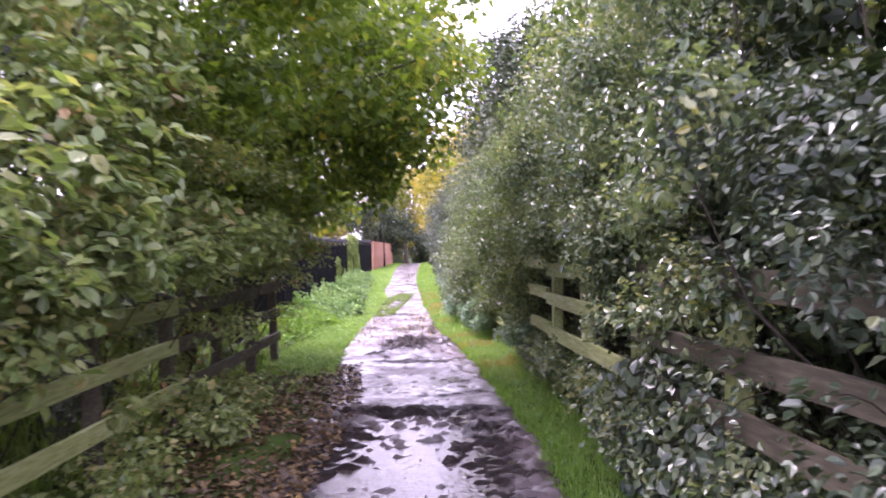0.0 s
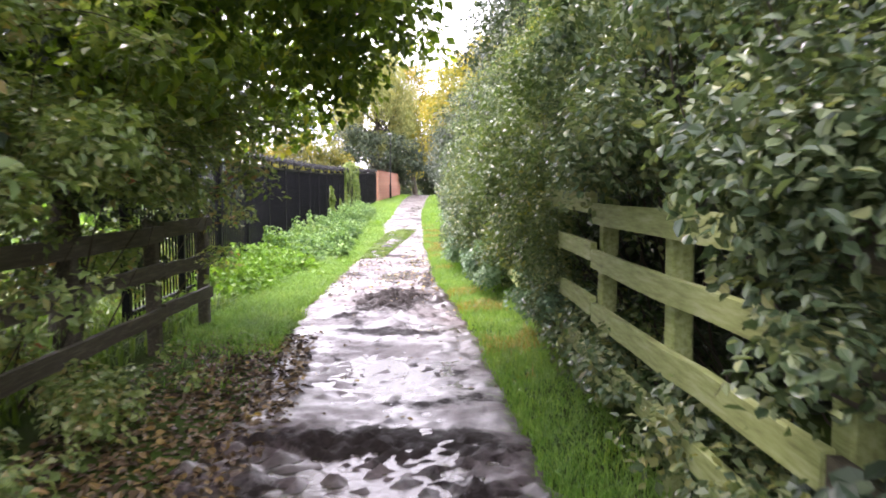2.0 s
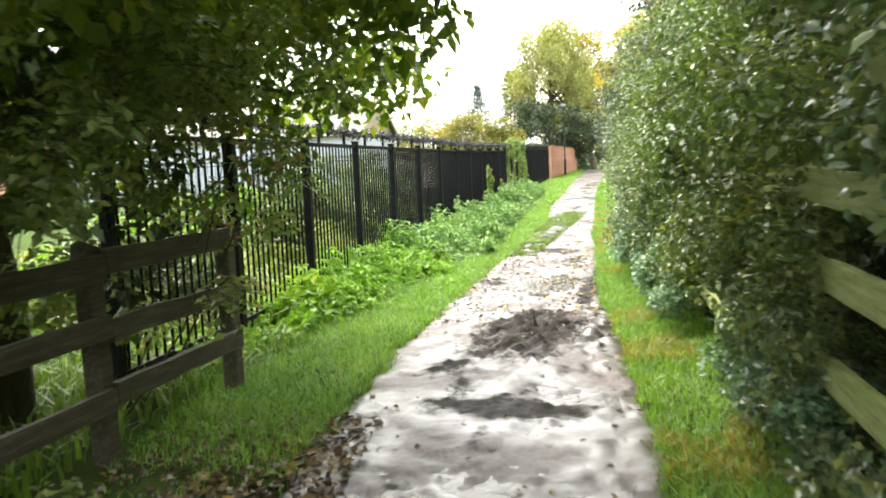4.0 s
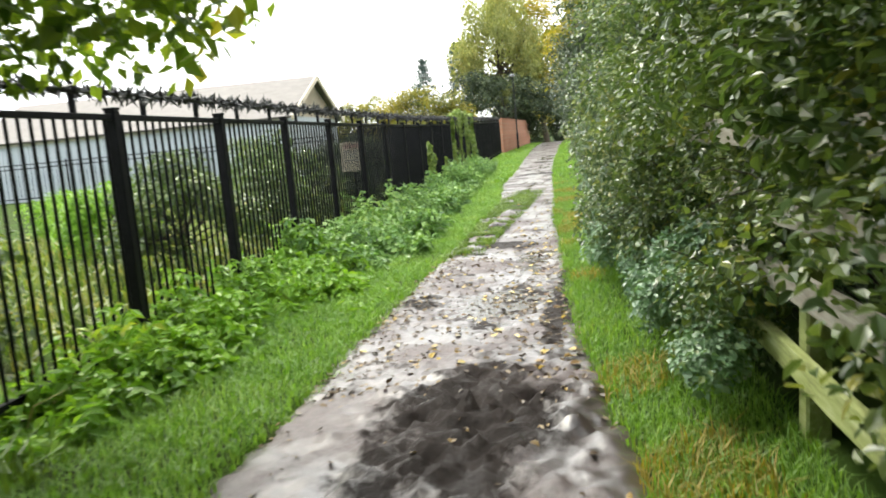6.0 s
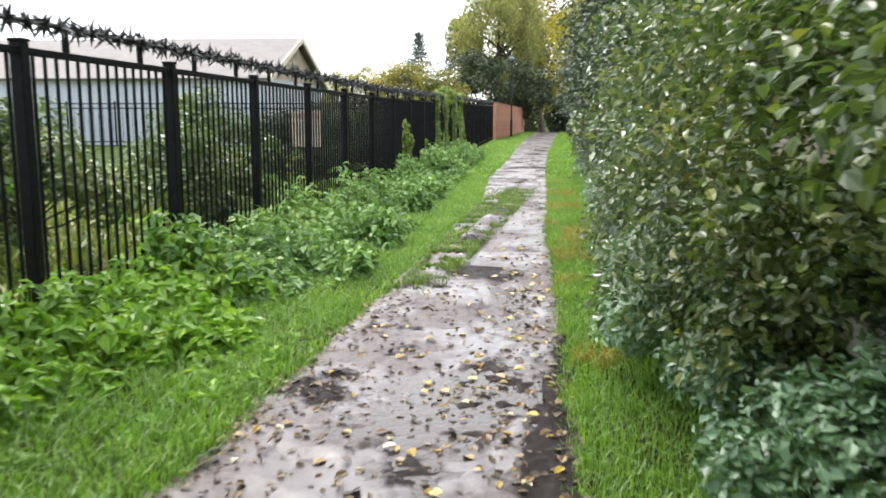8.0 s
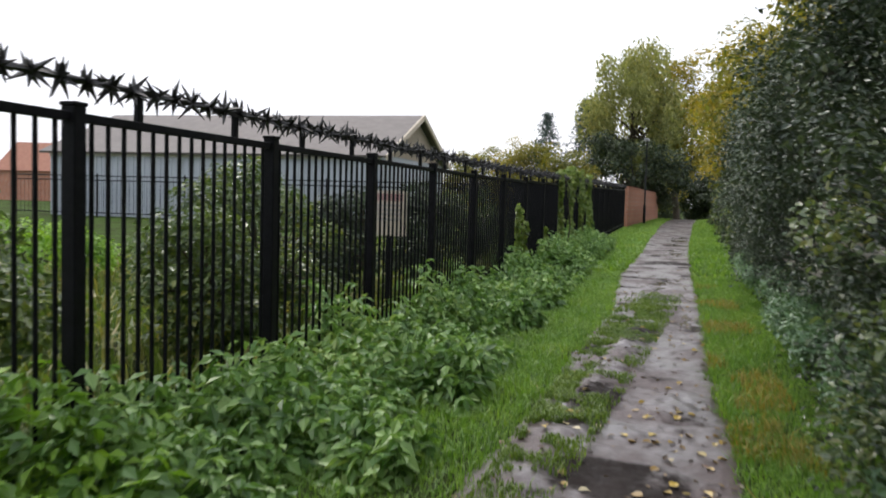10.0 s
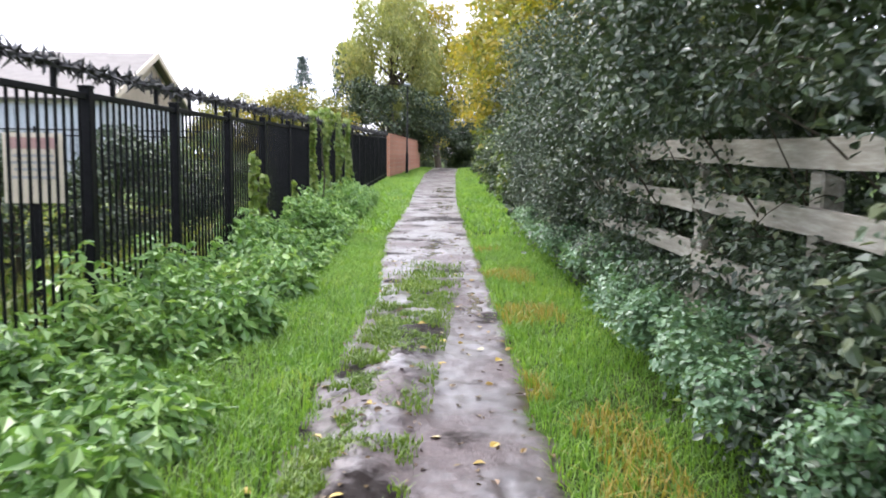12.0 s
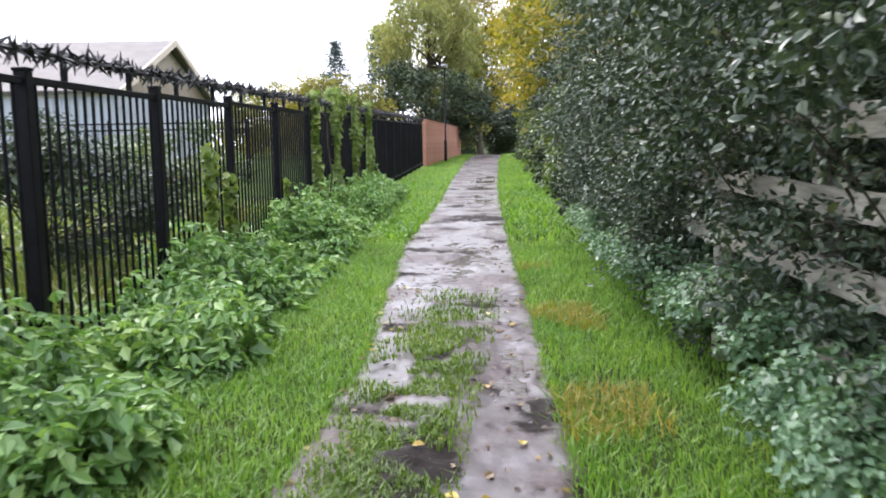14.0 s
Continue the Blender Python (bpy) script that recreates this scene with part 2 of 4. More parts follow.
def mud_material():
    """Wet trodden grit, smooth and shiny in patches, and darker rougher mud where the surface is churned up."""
    m, nt, b = material("wet_mud")
    fine = noise_node(nt, 26, 8, 0.7)
    broad = noise_node(nt, 1.3, 5, 0.6)
    clods = noise_node(nt, 7, 6, 0.7)
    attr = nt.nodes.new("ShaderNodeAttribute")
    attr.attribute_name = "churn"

    def calc(op, a, b2, c=0.0):
        n = nt.nodes.new("ShaderNodeMath")
        n.operation = op
        for k, v in enumerate((a, b2, c)):
            if isinstance(v, (int, float)):
                n.inputs[k].default_value = v
            else:
                nt.links.new(v, n.inputs[k])
        return n.outputs[0]

    def mixed(fac, a, b2):
        n = nt.nodes.new("ShaderNodeMixRGB")
        nt.links.new(fac, n.inputs[0])
        nt.links.new(a, n.inputs[1])
        nt.links.new(b2, n.inputs[2])
        return n.outputs["Color"]

    grain = calc("MULTIPLY_ADD", fine.outputs["Fac"], 0.55, calc("MULTIPLY", broad.outputs["Fac"], 0.5))
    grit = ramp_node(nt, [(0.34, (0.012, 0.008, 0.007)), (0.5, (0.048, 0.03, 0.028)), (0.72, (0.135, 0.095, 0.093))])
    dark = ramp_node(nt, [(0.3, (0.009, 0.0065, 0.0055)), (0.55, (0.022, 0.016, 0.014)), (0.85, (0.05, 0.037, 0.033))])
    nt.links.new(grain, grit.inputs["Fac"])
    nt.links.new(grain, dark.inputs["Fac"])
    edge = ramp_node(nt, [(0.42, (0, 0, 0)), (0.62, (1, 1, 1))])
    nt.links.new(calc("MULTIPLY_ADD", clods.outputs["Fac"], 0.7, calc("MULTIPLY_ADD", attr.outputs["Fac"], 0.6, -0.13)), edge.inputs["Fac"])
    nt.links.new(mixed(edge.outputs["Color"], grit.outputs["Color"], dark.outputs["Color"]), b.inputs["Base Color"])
    wet = ramp_node(nt, [(0.42, (0.36, 0.36, 0.36)), (0.66, (0.54, 0.54, 0.54))])
    damp = ramp_node(nt, [(0.4, (0.45, 0.45, 0.45)), (0.65, (0.75, 0.75, 0.75))])
    nt.links.new(broad.outputs["Fac"], wet.inputs["Fac"])
    nt.links.new(clods.outputs["Fac"], damp.inputs["Fac"])
    nt.links.new(mixed(edge.outputs["Color"], wet.outputs["Color"], damp.outputs["Color"]), b.inputs["Roughness"])
    nt.links.new(calc("MULTIPLY_ADD", edge.outputs["Color"], -0.6, 0.7), b.inputs["Specular IOR Level"])
    bump_to(nt, b, calc("MULTIPLY_ADD", clods.outputs["Fac"], 1.2, fine.outputs["Fac"]), 0.75, 0.016)
    film = ramp_node(nt, [(0.44, (0.95, 0.95, 0.95)), (0.56, (0.06, 0.06, 0.06))])
    nt.links.new(broad.outputs["Fac"], film.inputs["Fac"])
    nt.links.new(calc("MULTIPLY", film.outputs["Color"], calc("MULTIPLY_ADD", edge.outputs["Color"], -1.0, 1.0)), b.inputs["Coat Weight"])
    b.inputs["Coat Roughness"].default_value = 0.42
    b.inputs["Coat IOR"].default_value = 1.45
    relief = ramp_node(nt, [(0.42, (0.25, 0.25, 0.25)), (0.7, (0.8, 0.8, 0.8))])
    nt.links.new(calc("MAXIMUM", broad.outputs["Fac"], edge.outputs["Color"]), relief.inputs["Fac"])
    for node in nt.nodes:
        if node.bl_idname == "ShaderNodeBump":
            nt.links.new(relief.outputs["Color"], node.inputs["Strength"])
    return m


def water_material():
    m, nt, b = material("muddy_water")
    b.inputs["Base Color"].default_value = (0.06, 0.048, 0.04, 1)
    b.inputs["Roughness"].default_value = 0.12
    b.inputs["IOR"].default_value = 1.33
    n = noise_node(nt, 16, 3)
    bump_to(nt, b, n.outputs["Fac"], 0.5, 0.014)
    return m


def soil_material():
    m, nt, b = material("soil_and_moss")
    n = noise_node(nt, 1.1, 6, 0.65)
    f = noise_node(nt, 30, 6, 0.7)
    r = ramp_node(nt, [(0.28, (0.035, 0.03, 0.018)), (0.42, (0.04, 0.055, 0.015)), (0.6, (0.055, 0.10, 0.018))])
    nt.links.new(n.outputs["Fac"], r.inputs["Fac"])
    nt.links.new(r.outputs["Color"], b.inputs["Base Color"])
    b.inputs["Roughness"].default_value = 1.0
    b.inputs["Specular IOR Level"].default_value = 0.08
    bump_to(nt, b, f.outputs["Fac"], 0.8, 0.03)
    return m


M_BRICK, M_MUD, M_WATER, M_SOIL = brick_material(), mud_material(), water_material(), soil_material()

# ---- mesh helpers ----
RNG = np.random.default_rng(7)
UP = np.array([0.0, 0.0, 1.0])


def raw_mesh(name, verts, faces, mat, smooth=False):
    """A mesh from arrays of vertices and of faces with one number of corners."""
    verts, faces = np.asarray(verts, np.float32), [np.asarray(f, np.int32) for f in faces]
    me = bpy.data.meshes.new(name)
    me.vertices.add(len(verts))
    me.vertices.foreach_set("co", verts.ravel())
    loops = np.concatenate([f.ravel() for f in faces])
    totals = np.concatenate([np.full(len(f), f.shape[1], np.int32) for f in faces])
    starts = np.concatenate([[0], np.cumsum(totals)[:-1]]).astype(np.int32)
    me.loops.add(len(loops))
    me.loops.foreach_set("vertex_index", loops)
    me.polygons.add(len(totals))
    me.polygons.foreach_set("loop_start", starts)
    me.polygons.foreach_set("loop_total", totals)
    me.polygons.foreach_set("use_smooth", np.full(len(totals), smooth))
    me.materials.append(mat)
    me.update(calc_edges=True)
    me.validate()
    return me


def part_mesh(name, me, parent, label=""):
    ob = new(name, me)
    ob.parent = parent
    return tagged(ob, label)


def part(name, bm, mat, parent, label=""):
    me = bpy.data.meshes.new(name)
    bm.to_mesh(me)
    bm.free()
    me.materials.append(mat)
    return part_mesh(name, me, parent, label)


def thing(name, m, label, category, group=""):
    ob = new(name)
    ob.empty_display_size = 0.2
    ob.matrix_world = m
    return tagged(ob, label, category, group)


def box_bm(size, centre=(0, 0, 0), bevel=0.0, bm=None):
    bm = bm or bmesh.new()
    made = bmesh.ops.create_cube(bm, size=1.0, matrix=Matrix.Translation(centre) @ Matrix.Diagonal((*size, 1)))
    if bevel:
        edges = list({e for v in made["verts"] for e in v.link_edges})
        bmesh.ops.bevel(bm, geom=edges, offset=bevel, segments=1, affect="EDGES")
    return bm


def tube(points, radii, sides=7):
    """Vertices and faces of a tapered tube along points."""
    pts, radii = np.asarray(points, float), np.asarray(radii, float)
    ahead = np.gradient(pts, axis=0)
    ahead /= np.linalg.norm(ahead, axis=1, keepdims=True) + 1e-9
    ref = np.where(np.abs(ahead[:, 2:3]) > 0.9, [[1.0, 0, 0]], [[0, 0, 1.0]])
    a = np.cross(ahead, ref)
    a /= np.linalg.norm(a, axis=1, keepdims=True) + 1e-9
    b = np.cross(ahead, a)
    ang = np.linspace(0, 2 * np.pi, sides, endpoint=False)
    ring = np.cos(ang)[None, :, None] * a[:, None] + np.sin(ang)[None, :, None] * b[:, None]
    verts = (pts[:, None] + ring * radii[:, None, None]).reshape(-1, 3)
    k = np.arange(len(pts) - 1)[:, None] * sides
    j = np.arange(sides)[None]
    jn = (j + 1) % sides
    faces = np.stack([k + j, k + jn, k + sides + jn, k + sides + j], -1).reshape(-1, 4)
    return verts, faces


def joined(pieces):
    verts, faces, n = [], [], 0
    for v, f in pieces:
        verts.append(v)
        faces.append(f + n)
        n += len(v)
    return np.concatenate(verts), np.concatenate(faces)


def unit(v):
    return v / (np.linalg.norm(v, axis=-1, keepdims=True) + 1e-9)


def leaf_mesh(name, base, normal, size, mat, rng, aspect=0.62, fold=0.22, droop=0.0, oval=True):
    """Many leaves, each one folded along its midrib; oval ones have six corners, the rest four."""
    n = len(base)
    heading = unit(np.cross(normal, rng.normal(size=(n, 3))))
    heading = unit(heading - droop * UP)
    side = unit(np.cross(heading, normal))
    over = np.cross(side, heading)
    long = (size * rng.uniform(0.65, 1.35, n))[:, None]
    wide = long * aspect * 0.5 * rng.uniform(0.8, 1.2, (n, 1))
    lift = over * long * fold * rng.uniform(0.2, 1.3, (n, 1))
    tip = base + heading * long - over * long * 0.12
    if oval:
        l1, r1 = (base + heading * long * 0.28 + s * side * wide * 0.92 + lift * 0.5 for s in (1, -1))
        l2, r2 = (base + heading * long * 0.66 + s * side * wide * 0.8 + lift * 0.4 for s in (1, -1))
        verts = np.stack([base, l1, l2, tip, r2, r1], 1).reshape(-1, 3)
        k = np.arange(n)[:, None] * 6
        faces = np.concatenate([k + [0, 1, 2, 3], k + [0, 3, 4, 5]])
    else:
        l1, r1 = (base + heading * long * 0.45 + s * side * wide + lift * 0.5 for s in (1, -1))
        verts = np.stack([base, l1, tip, r1], 1).reshape(-1, 3)
        k = np.arange(n)[:, None] * 4
        faces = np.concatenate([k + [0, 1, 2], k + [0, 2, 3]])
    return raw_mesh(name, verts, [faces], mat)


def in_clumps(rng, centres, radii, n, flat=0.75, shell=0.38):
    """n points in clumps, more of them towards the clumps' outsides, with normals that look out and up."""
    pick = rng.choice(len(centres), n, p=(radii**2) / (radii**2).sum())
    way = unit(rng.normal(size=(n, 3)) + [0, 0, 0.25])
    base = centres[pick] + way * (radii[pick] * rng.uniform(0, 1, n) ** shell)[:, None] * [1, 1, flat]
    normal = unit(way * 0.55 + UP * 0.6 + rng.normal(size=(n, 3)) * 0.36)
    return base, normal


def smooth(a, b, x):
    t = np.clip((x - a) / (b - a), 0, 1)
    return t * t * (3 - 2 * t)


# ---- the lie of the land ----
EDGE_Y = [-12, 0, 6, 8.5, 11, 13.5, 15.4, 18, 20, 24, 28, 34, 42, 49, 67, 90]
LEFT_X = [-1.3, -1.4, -1.47, -1.55, -1.9, -2.08, -2.2, -2.28, -2.35, -2.56, -2.72, -3.42, -3.85, -4.37, -5.5, -6.5]
RIGHT_X = [0.7, 0.55, 0.42, 0.2, 0.0, -0.35, -0.6, -0.82, -0.98, -1.34, -1.57, -2.0, -2.5, -2.85, -3.65, -4.4]


def path_left(y):
    return np.interp(y, EDGE_Y, LEFT_X)


def path_right(y):
    return np.interp(y, EDGE_Y, RIGHT_X)


def rise(y):
    """The lane climbs gently towards its far end."""
    return 0.011 * np.maximum(0, np.minimum(y, 75) - 28)


def right_fence_x(y):
    return 0.91 - 0.062 * (y - 8)


def steel_fence_x(y):
    return -4.06 - 0.063 * (y - 17.17)


def fbm(x, y, scale, octaves=3):
    return noise.fractal((x * scale, y * scale, 3.1), 1.0, 2.0, octaves)


def ground_z(x, y):
    inside = smooth(path_left(y) - 0.12, path_left(y) + 0.15, x) * (1 - smooth(path_right(y) - 0.15, path_right(y) + 0.12, x))
    return rise(y) - 0.16 * inside + 0.03 * smooth(0, 1.2, x - path_right(y))


def build_ground():
    xs = np.unique(np.round(np.concatenate([np.linspace(-600, -40, 9), np.linspace(-40, -8, 17), np.arange(-8, 3.01, 0.14), np.linspace(3, 40, 19), np.linspace(40, 600, 9)]), 3))
    ys = np.unique(np.round(np.concatenate([np.linspace(-600, -12, 9), np.arange(-12, 45, 0.3), np.linspace(45, 110, 80), np.linspace(110, 900, 12)]), 3))
    X, Y = np.meshgrid(xs, ys)
    bumps = np.array([[0.05 * fbm(x, y, 0.9) if -9 < x < 4 and -12 < y < 90 else 0.0 for x in xs] for y in ys])
    outside = 1 - smooth(path_left(Y) - 0.05, path_left(Y) + 0.1, X) * (1 - smooth(path_right(Y) - 0.1, path_right(Y) + 0.05, X))
    Z = ground_z(X, Y) + bumps * outside
    nx = len(xs)
    k = (np.arange(len(ys) - 1)[:, None] * nx + np.arange(nx - 1)[None]).ravel()
    faces = np.stack([k, k + 1, k + nx + 1, k + nx], -1)
    ob = new("ground", raw_mesh("ground", np.stack([X, Y, Z], -1).reshape(-1, 3), [faces], M_SOIL, True))
    tagged(ob, "dark soil and moss under the verges and hedges", "ground", kind="structure")


# Hollows (water stands in them) and heaps of churned mud: x, y, half width, half length, height.
FORMS = [
    (-0.58, 5.3, 0.62, 1.9, -0.06), (-0.75, 9.3, 0.7, 1.0, -0.035), (-1.0, 13.5, 0.65, 1.15, 0.06), (-1.35, 16.7, 0.6, 1.1, -0.035),
    (-1.25, 19.4, 0.24, 1.0, -0.04), (-1.2, 2.5, 0.5, 0.8, 0.03), (-2.2, 24.0, 0.22, 4.2, 0.07), (-1.62, 22.5, 0.22, 0.5, 0.02),
    (-2.45, 32.6, 0.6, 2.2, -0.025), (-2.7, 37.2, 0.7, 0.7, 0.03), (-2.85, 41.8, 0.7, 2.4, -0.03), (-3.3, 50.0, 0.7, 4.0, -0.03), (-1.7, 27.5, 0.22, 1.2, -0.03),
    (-0.5, 11.6, 0.45, 0.5, -0.03), (-1.0, 7.6, 0.6, 0.35, 0.03), (-2.55, 22.8, 0.13, 1.6, -0.04),
]


def path_h(x, y):
    h = 0.012 * fbm(x, y, 0.8) + 0.011 * fbm(x + 7, y, 3.0)
    rough = 0.015 - 0.008 * float(smooth(18, 23, y))
    for fx, fy, rx, ry, top in FORMS:
        d = ((x - fx) / rx) ** 2 + ((y - fy) / ry) ** 2
        if d < 5:
            g = math.exp(-d)
            h += top * g
            rough += (0.065 if top == 0.06 else 0.02 if top > 0 else 0.012) * g
    if y < 7.6:
        rough += 0.03
    clod = fbm(x + 17, y, 5.5, 3)
    return h + rough * (fbm(x - 3, y, 11.0, 4) + 0.8 * clod * abs(clod) * 2)


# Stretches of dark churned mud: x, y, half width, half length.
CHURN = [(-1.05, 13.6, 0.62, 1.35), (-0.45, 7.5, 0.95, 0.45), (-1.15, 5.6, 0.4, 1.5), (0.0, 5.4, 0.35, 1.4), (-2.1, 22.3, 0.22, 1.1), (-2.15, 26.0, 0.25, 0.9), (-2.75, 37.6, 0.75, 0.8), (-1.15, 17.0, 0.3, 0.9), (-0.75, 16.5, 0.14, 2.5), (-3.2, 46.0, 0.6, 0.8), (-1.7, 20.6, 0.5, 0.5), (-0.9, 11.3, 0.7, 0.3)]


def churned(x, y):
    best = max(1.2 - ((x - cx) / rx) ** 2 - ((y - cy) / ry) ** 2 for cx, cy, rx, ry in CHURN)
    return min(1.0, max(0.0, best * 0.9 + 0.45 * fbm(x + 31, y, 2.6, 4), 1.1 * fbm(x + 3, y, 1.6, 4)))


def build_path():
    ys = np.concatenate([np.arange(-8, 4, 0.15), np.arange(4, 32, 0.045), np.arange(32, 46, 0.1), np.arange(46, 88, 0.3)])
    u = np.linspace(0, 1, 44)
    verts = []
    for y in ys:
        wob = 0.09 * fbm(5, y, 1.4), 0.07 * fbm(11, y, 1.7)
        a, b = path_left(y) - 0.16 + wob[0], path_right(y) + 0.14 + wob[1]
        for s in u:
            x = a + s * (b - a)
            edge = max(0, 1 - min(s, 1 - s) / 0.1)
            verts.append((x, y, float(rise(y)) + path_h(x, y) - 0.045 * edge * edge))
    nx = len(u)
    k = (np.arange(len(ys) - 1)[:, None] * nx + np.arange(nx - 1)[None]).ravel()
    me = raw_mesh("path", verts, [np.stack([k, k + 1, k + nx + 1, k + nx], -1)], M_MUD, True)
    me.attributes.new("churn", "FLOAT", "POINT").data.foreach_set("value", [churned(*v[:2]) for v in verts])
    ob = new("path", me)
    tagged(ob, "wet muddy footpath with ruts, puddles and trodden grit", "path", kind="structure")
    wy = np.arange(-8, 88, 1.0)
    wv = [(x, y, float(rise(y)) - 0.022) for y in wy for x in (path_left(y) + 0.1, path_right(y) - 0.1)]
    k = np.arange(len(wy) - 1)[:, None] * 2
    ob = new("water", raw_mesh("water", wv, [k + [0, 1, 3, 2]], M_WATER))
    tagged(ob, "brown puddle water standing in the path's hollows", "puddle", kind="structure")


build_ground()
build_path()


# ---- grass, nettles, fallen leaves ----
def blades(name, pts, height, width, mat, label, rng):
    n = len(pts)
    turn = rng.uniform(0, 2 * np.pi, n)
    side = np.stack([np.cos(turn), np.sin(turn), np.zeros(n)], 1)
    lean = np.stack([-np.sin(turn), np.cos(turn), np.zeros(n)], 1) * rng.normal(0.35, 0.3, (n, 1)) + rng.normal(0, 0.15, (n, 3)) * [1, 1, 0]
    h = (height * rng.uniform(0.5, 1.3, n))[:, None]
    w = side * (width * rng.uniform(0.6, 1.3, n))[:, None]
    mid = pts + (UP + lean * 0.5) * h * 0.55
    tip = pts + (UP * 0.85 + lean * 1.5) * h
    verts = np.stack([pts - w, pts + w, mid + w * 0.75, mid - w * 0.75, tip], 1).reshape(-1, 3)
    k = np.arange(n)[:, None] * 5
    ob = new(name, raw_mesh(name, verts, [k + [0, 1, 2, 3], k + [3, 2, 4]], mat))
    return tagged(ob, label, "grass", kind="stuff")


def scatter(rng, n, y0, y1, left, right):
    y = rng.uniform(y0, y1, n)
    a, b = left(y), right(y)
    x = a + rng.uniform(0, 1, n) * (b - a)
    return x, y


def on_ground(x, y):
    return np.stack([x, y, ground_z(x, y) - 0.01], 1)


def patchy(x, y, scale, low):
    f = np.array([fbm(a + 20, b, scale) for a, b in zip(x, y)])
    return f > low


M_TRODDEN = leaf_material("trodden_grass", [(0.0, (0.055, 0.10, 0.018)), (0.5, (0.13, 0.215, 0.033)), (0.9, (0.23, 0.32, 0.05)), (1.0, (0.32, 0.26, 0.1))], 0.5, 0.3, 1.5)


def build_grass():
    rng = np.random.default_rng(11)
    ragged = lambda y: np.array([0.13 * fbm(2, v, 1.3) + 0.07 * fbm(9, v, 4.5) for v in y])  # noqa: E731
    x, y = scatter(rng, 120000, 8.6, 34, lambda y: np.interp(y, [8.6, 11.5, 12.5], [-2.6, -3.2, -4.4]) - 0.063 * np.maximum(0, y - 13), lambda y: path_left(y) + ragged(y))
    keep = rng.uniform(0, 1, len(x)) < np.interp(y, [9.8, 11.0], [0.03, 1])
    blades("grass", on_ground(x[keep], y[keep]), 0.095, 0.0048, M_GRASS, "bright green verge grass beside the path", rng)
    x, y = scatter(rng, 75000, 2, 34, lambda y: path_right(y) - ragged(y), lambda y: right_fence_x(y) - 0.02)
    keep = rng.uniform(0, 1, len(x)) < np.interp(x - path_right(y), [0, 0.8, 1.3], [1, 0.8, 0.4]) * np.interp(y, [2, 9], [0.5, 1])
    blades("grass", on_ground(x[keep], y[keep]), 0.1, 0.0048, M_GRASS, "green verge grass below the wooden fence", rng)
    x, y = scatter(rng, 26000, 34, 84, lambda y: -4.9 - 0.063 * (y - 30), lambda y: path_left(y))
    x2, y2 = scatter(rng, 12000, 34, 84, lambda y: path_right(y), lambda y: path_right(y) + 1.7)
    blades("grass", on_ground(np.r_[x, x2], np.r_[y, y2]), 0.16, 0.022, M_GRASS, "green verge grass at the far end of the path", rng)
    x, y = scatter(rng, 46000, 19.5, 30.5, lambda y: path_left(y), lambda y: -1.9 + 0.0 * y)
    keep = patchy(x, y, 2.6, -0.14) & (rng.uniform(0, 1, len(x)) < np.exp(-(((x + 2.32) / 0.3) ** 2)) * np.interp(y, [19.5, 21.5, 28, 30.5], [0.1, 1, 1, 0.2]))
    pts = np.stack([x, y, rise(y) + 0.03], 1)[keep]
    blades("grass", pts, 0.055, 0.005, M_TRODDEN, "trodden grass strip along the middle of the path", rng)
    x, y = scatter(rng, 26000, 9, 32, lambda y: path_right(y) + 0.05, lambda y: path_right(y) + 0.6)
    keep = patchy(x, y, 0.8, 0.26) & (rng.uniform(0, 1, len(x)) < 0.6)
    blades("grass", on_ground(x[keep], y[keep]), 0.13, 0.005, M_STRAW, "yellowed dry grass at the path's edge", rng)
    x, y = scatter(rng, 20000, 13, 40, lambda y: steel_fence_x(y) - 9.0, lambda y: steel_fence_x(y) + 0.1)
    blades("grass", on_ground(x, y), 0.3, 0.02, M_YARD, "long rough grass in the yard behind the steel fence", rng)
    x, y = scatter(rng, 11000, 1, 13, lambda y: -8.5 + 0 * y, lambda y: -2.7 - 0.03 * y)
    blades("grass", on_ground(x, y), 0.26, 0.014, M_TRODDEN, "shaded rough grass behind the wooden fence", rng)


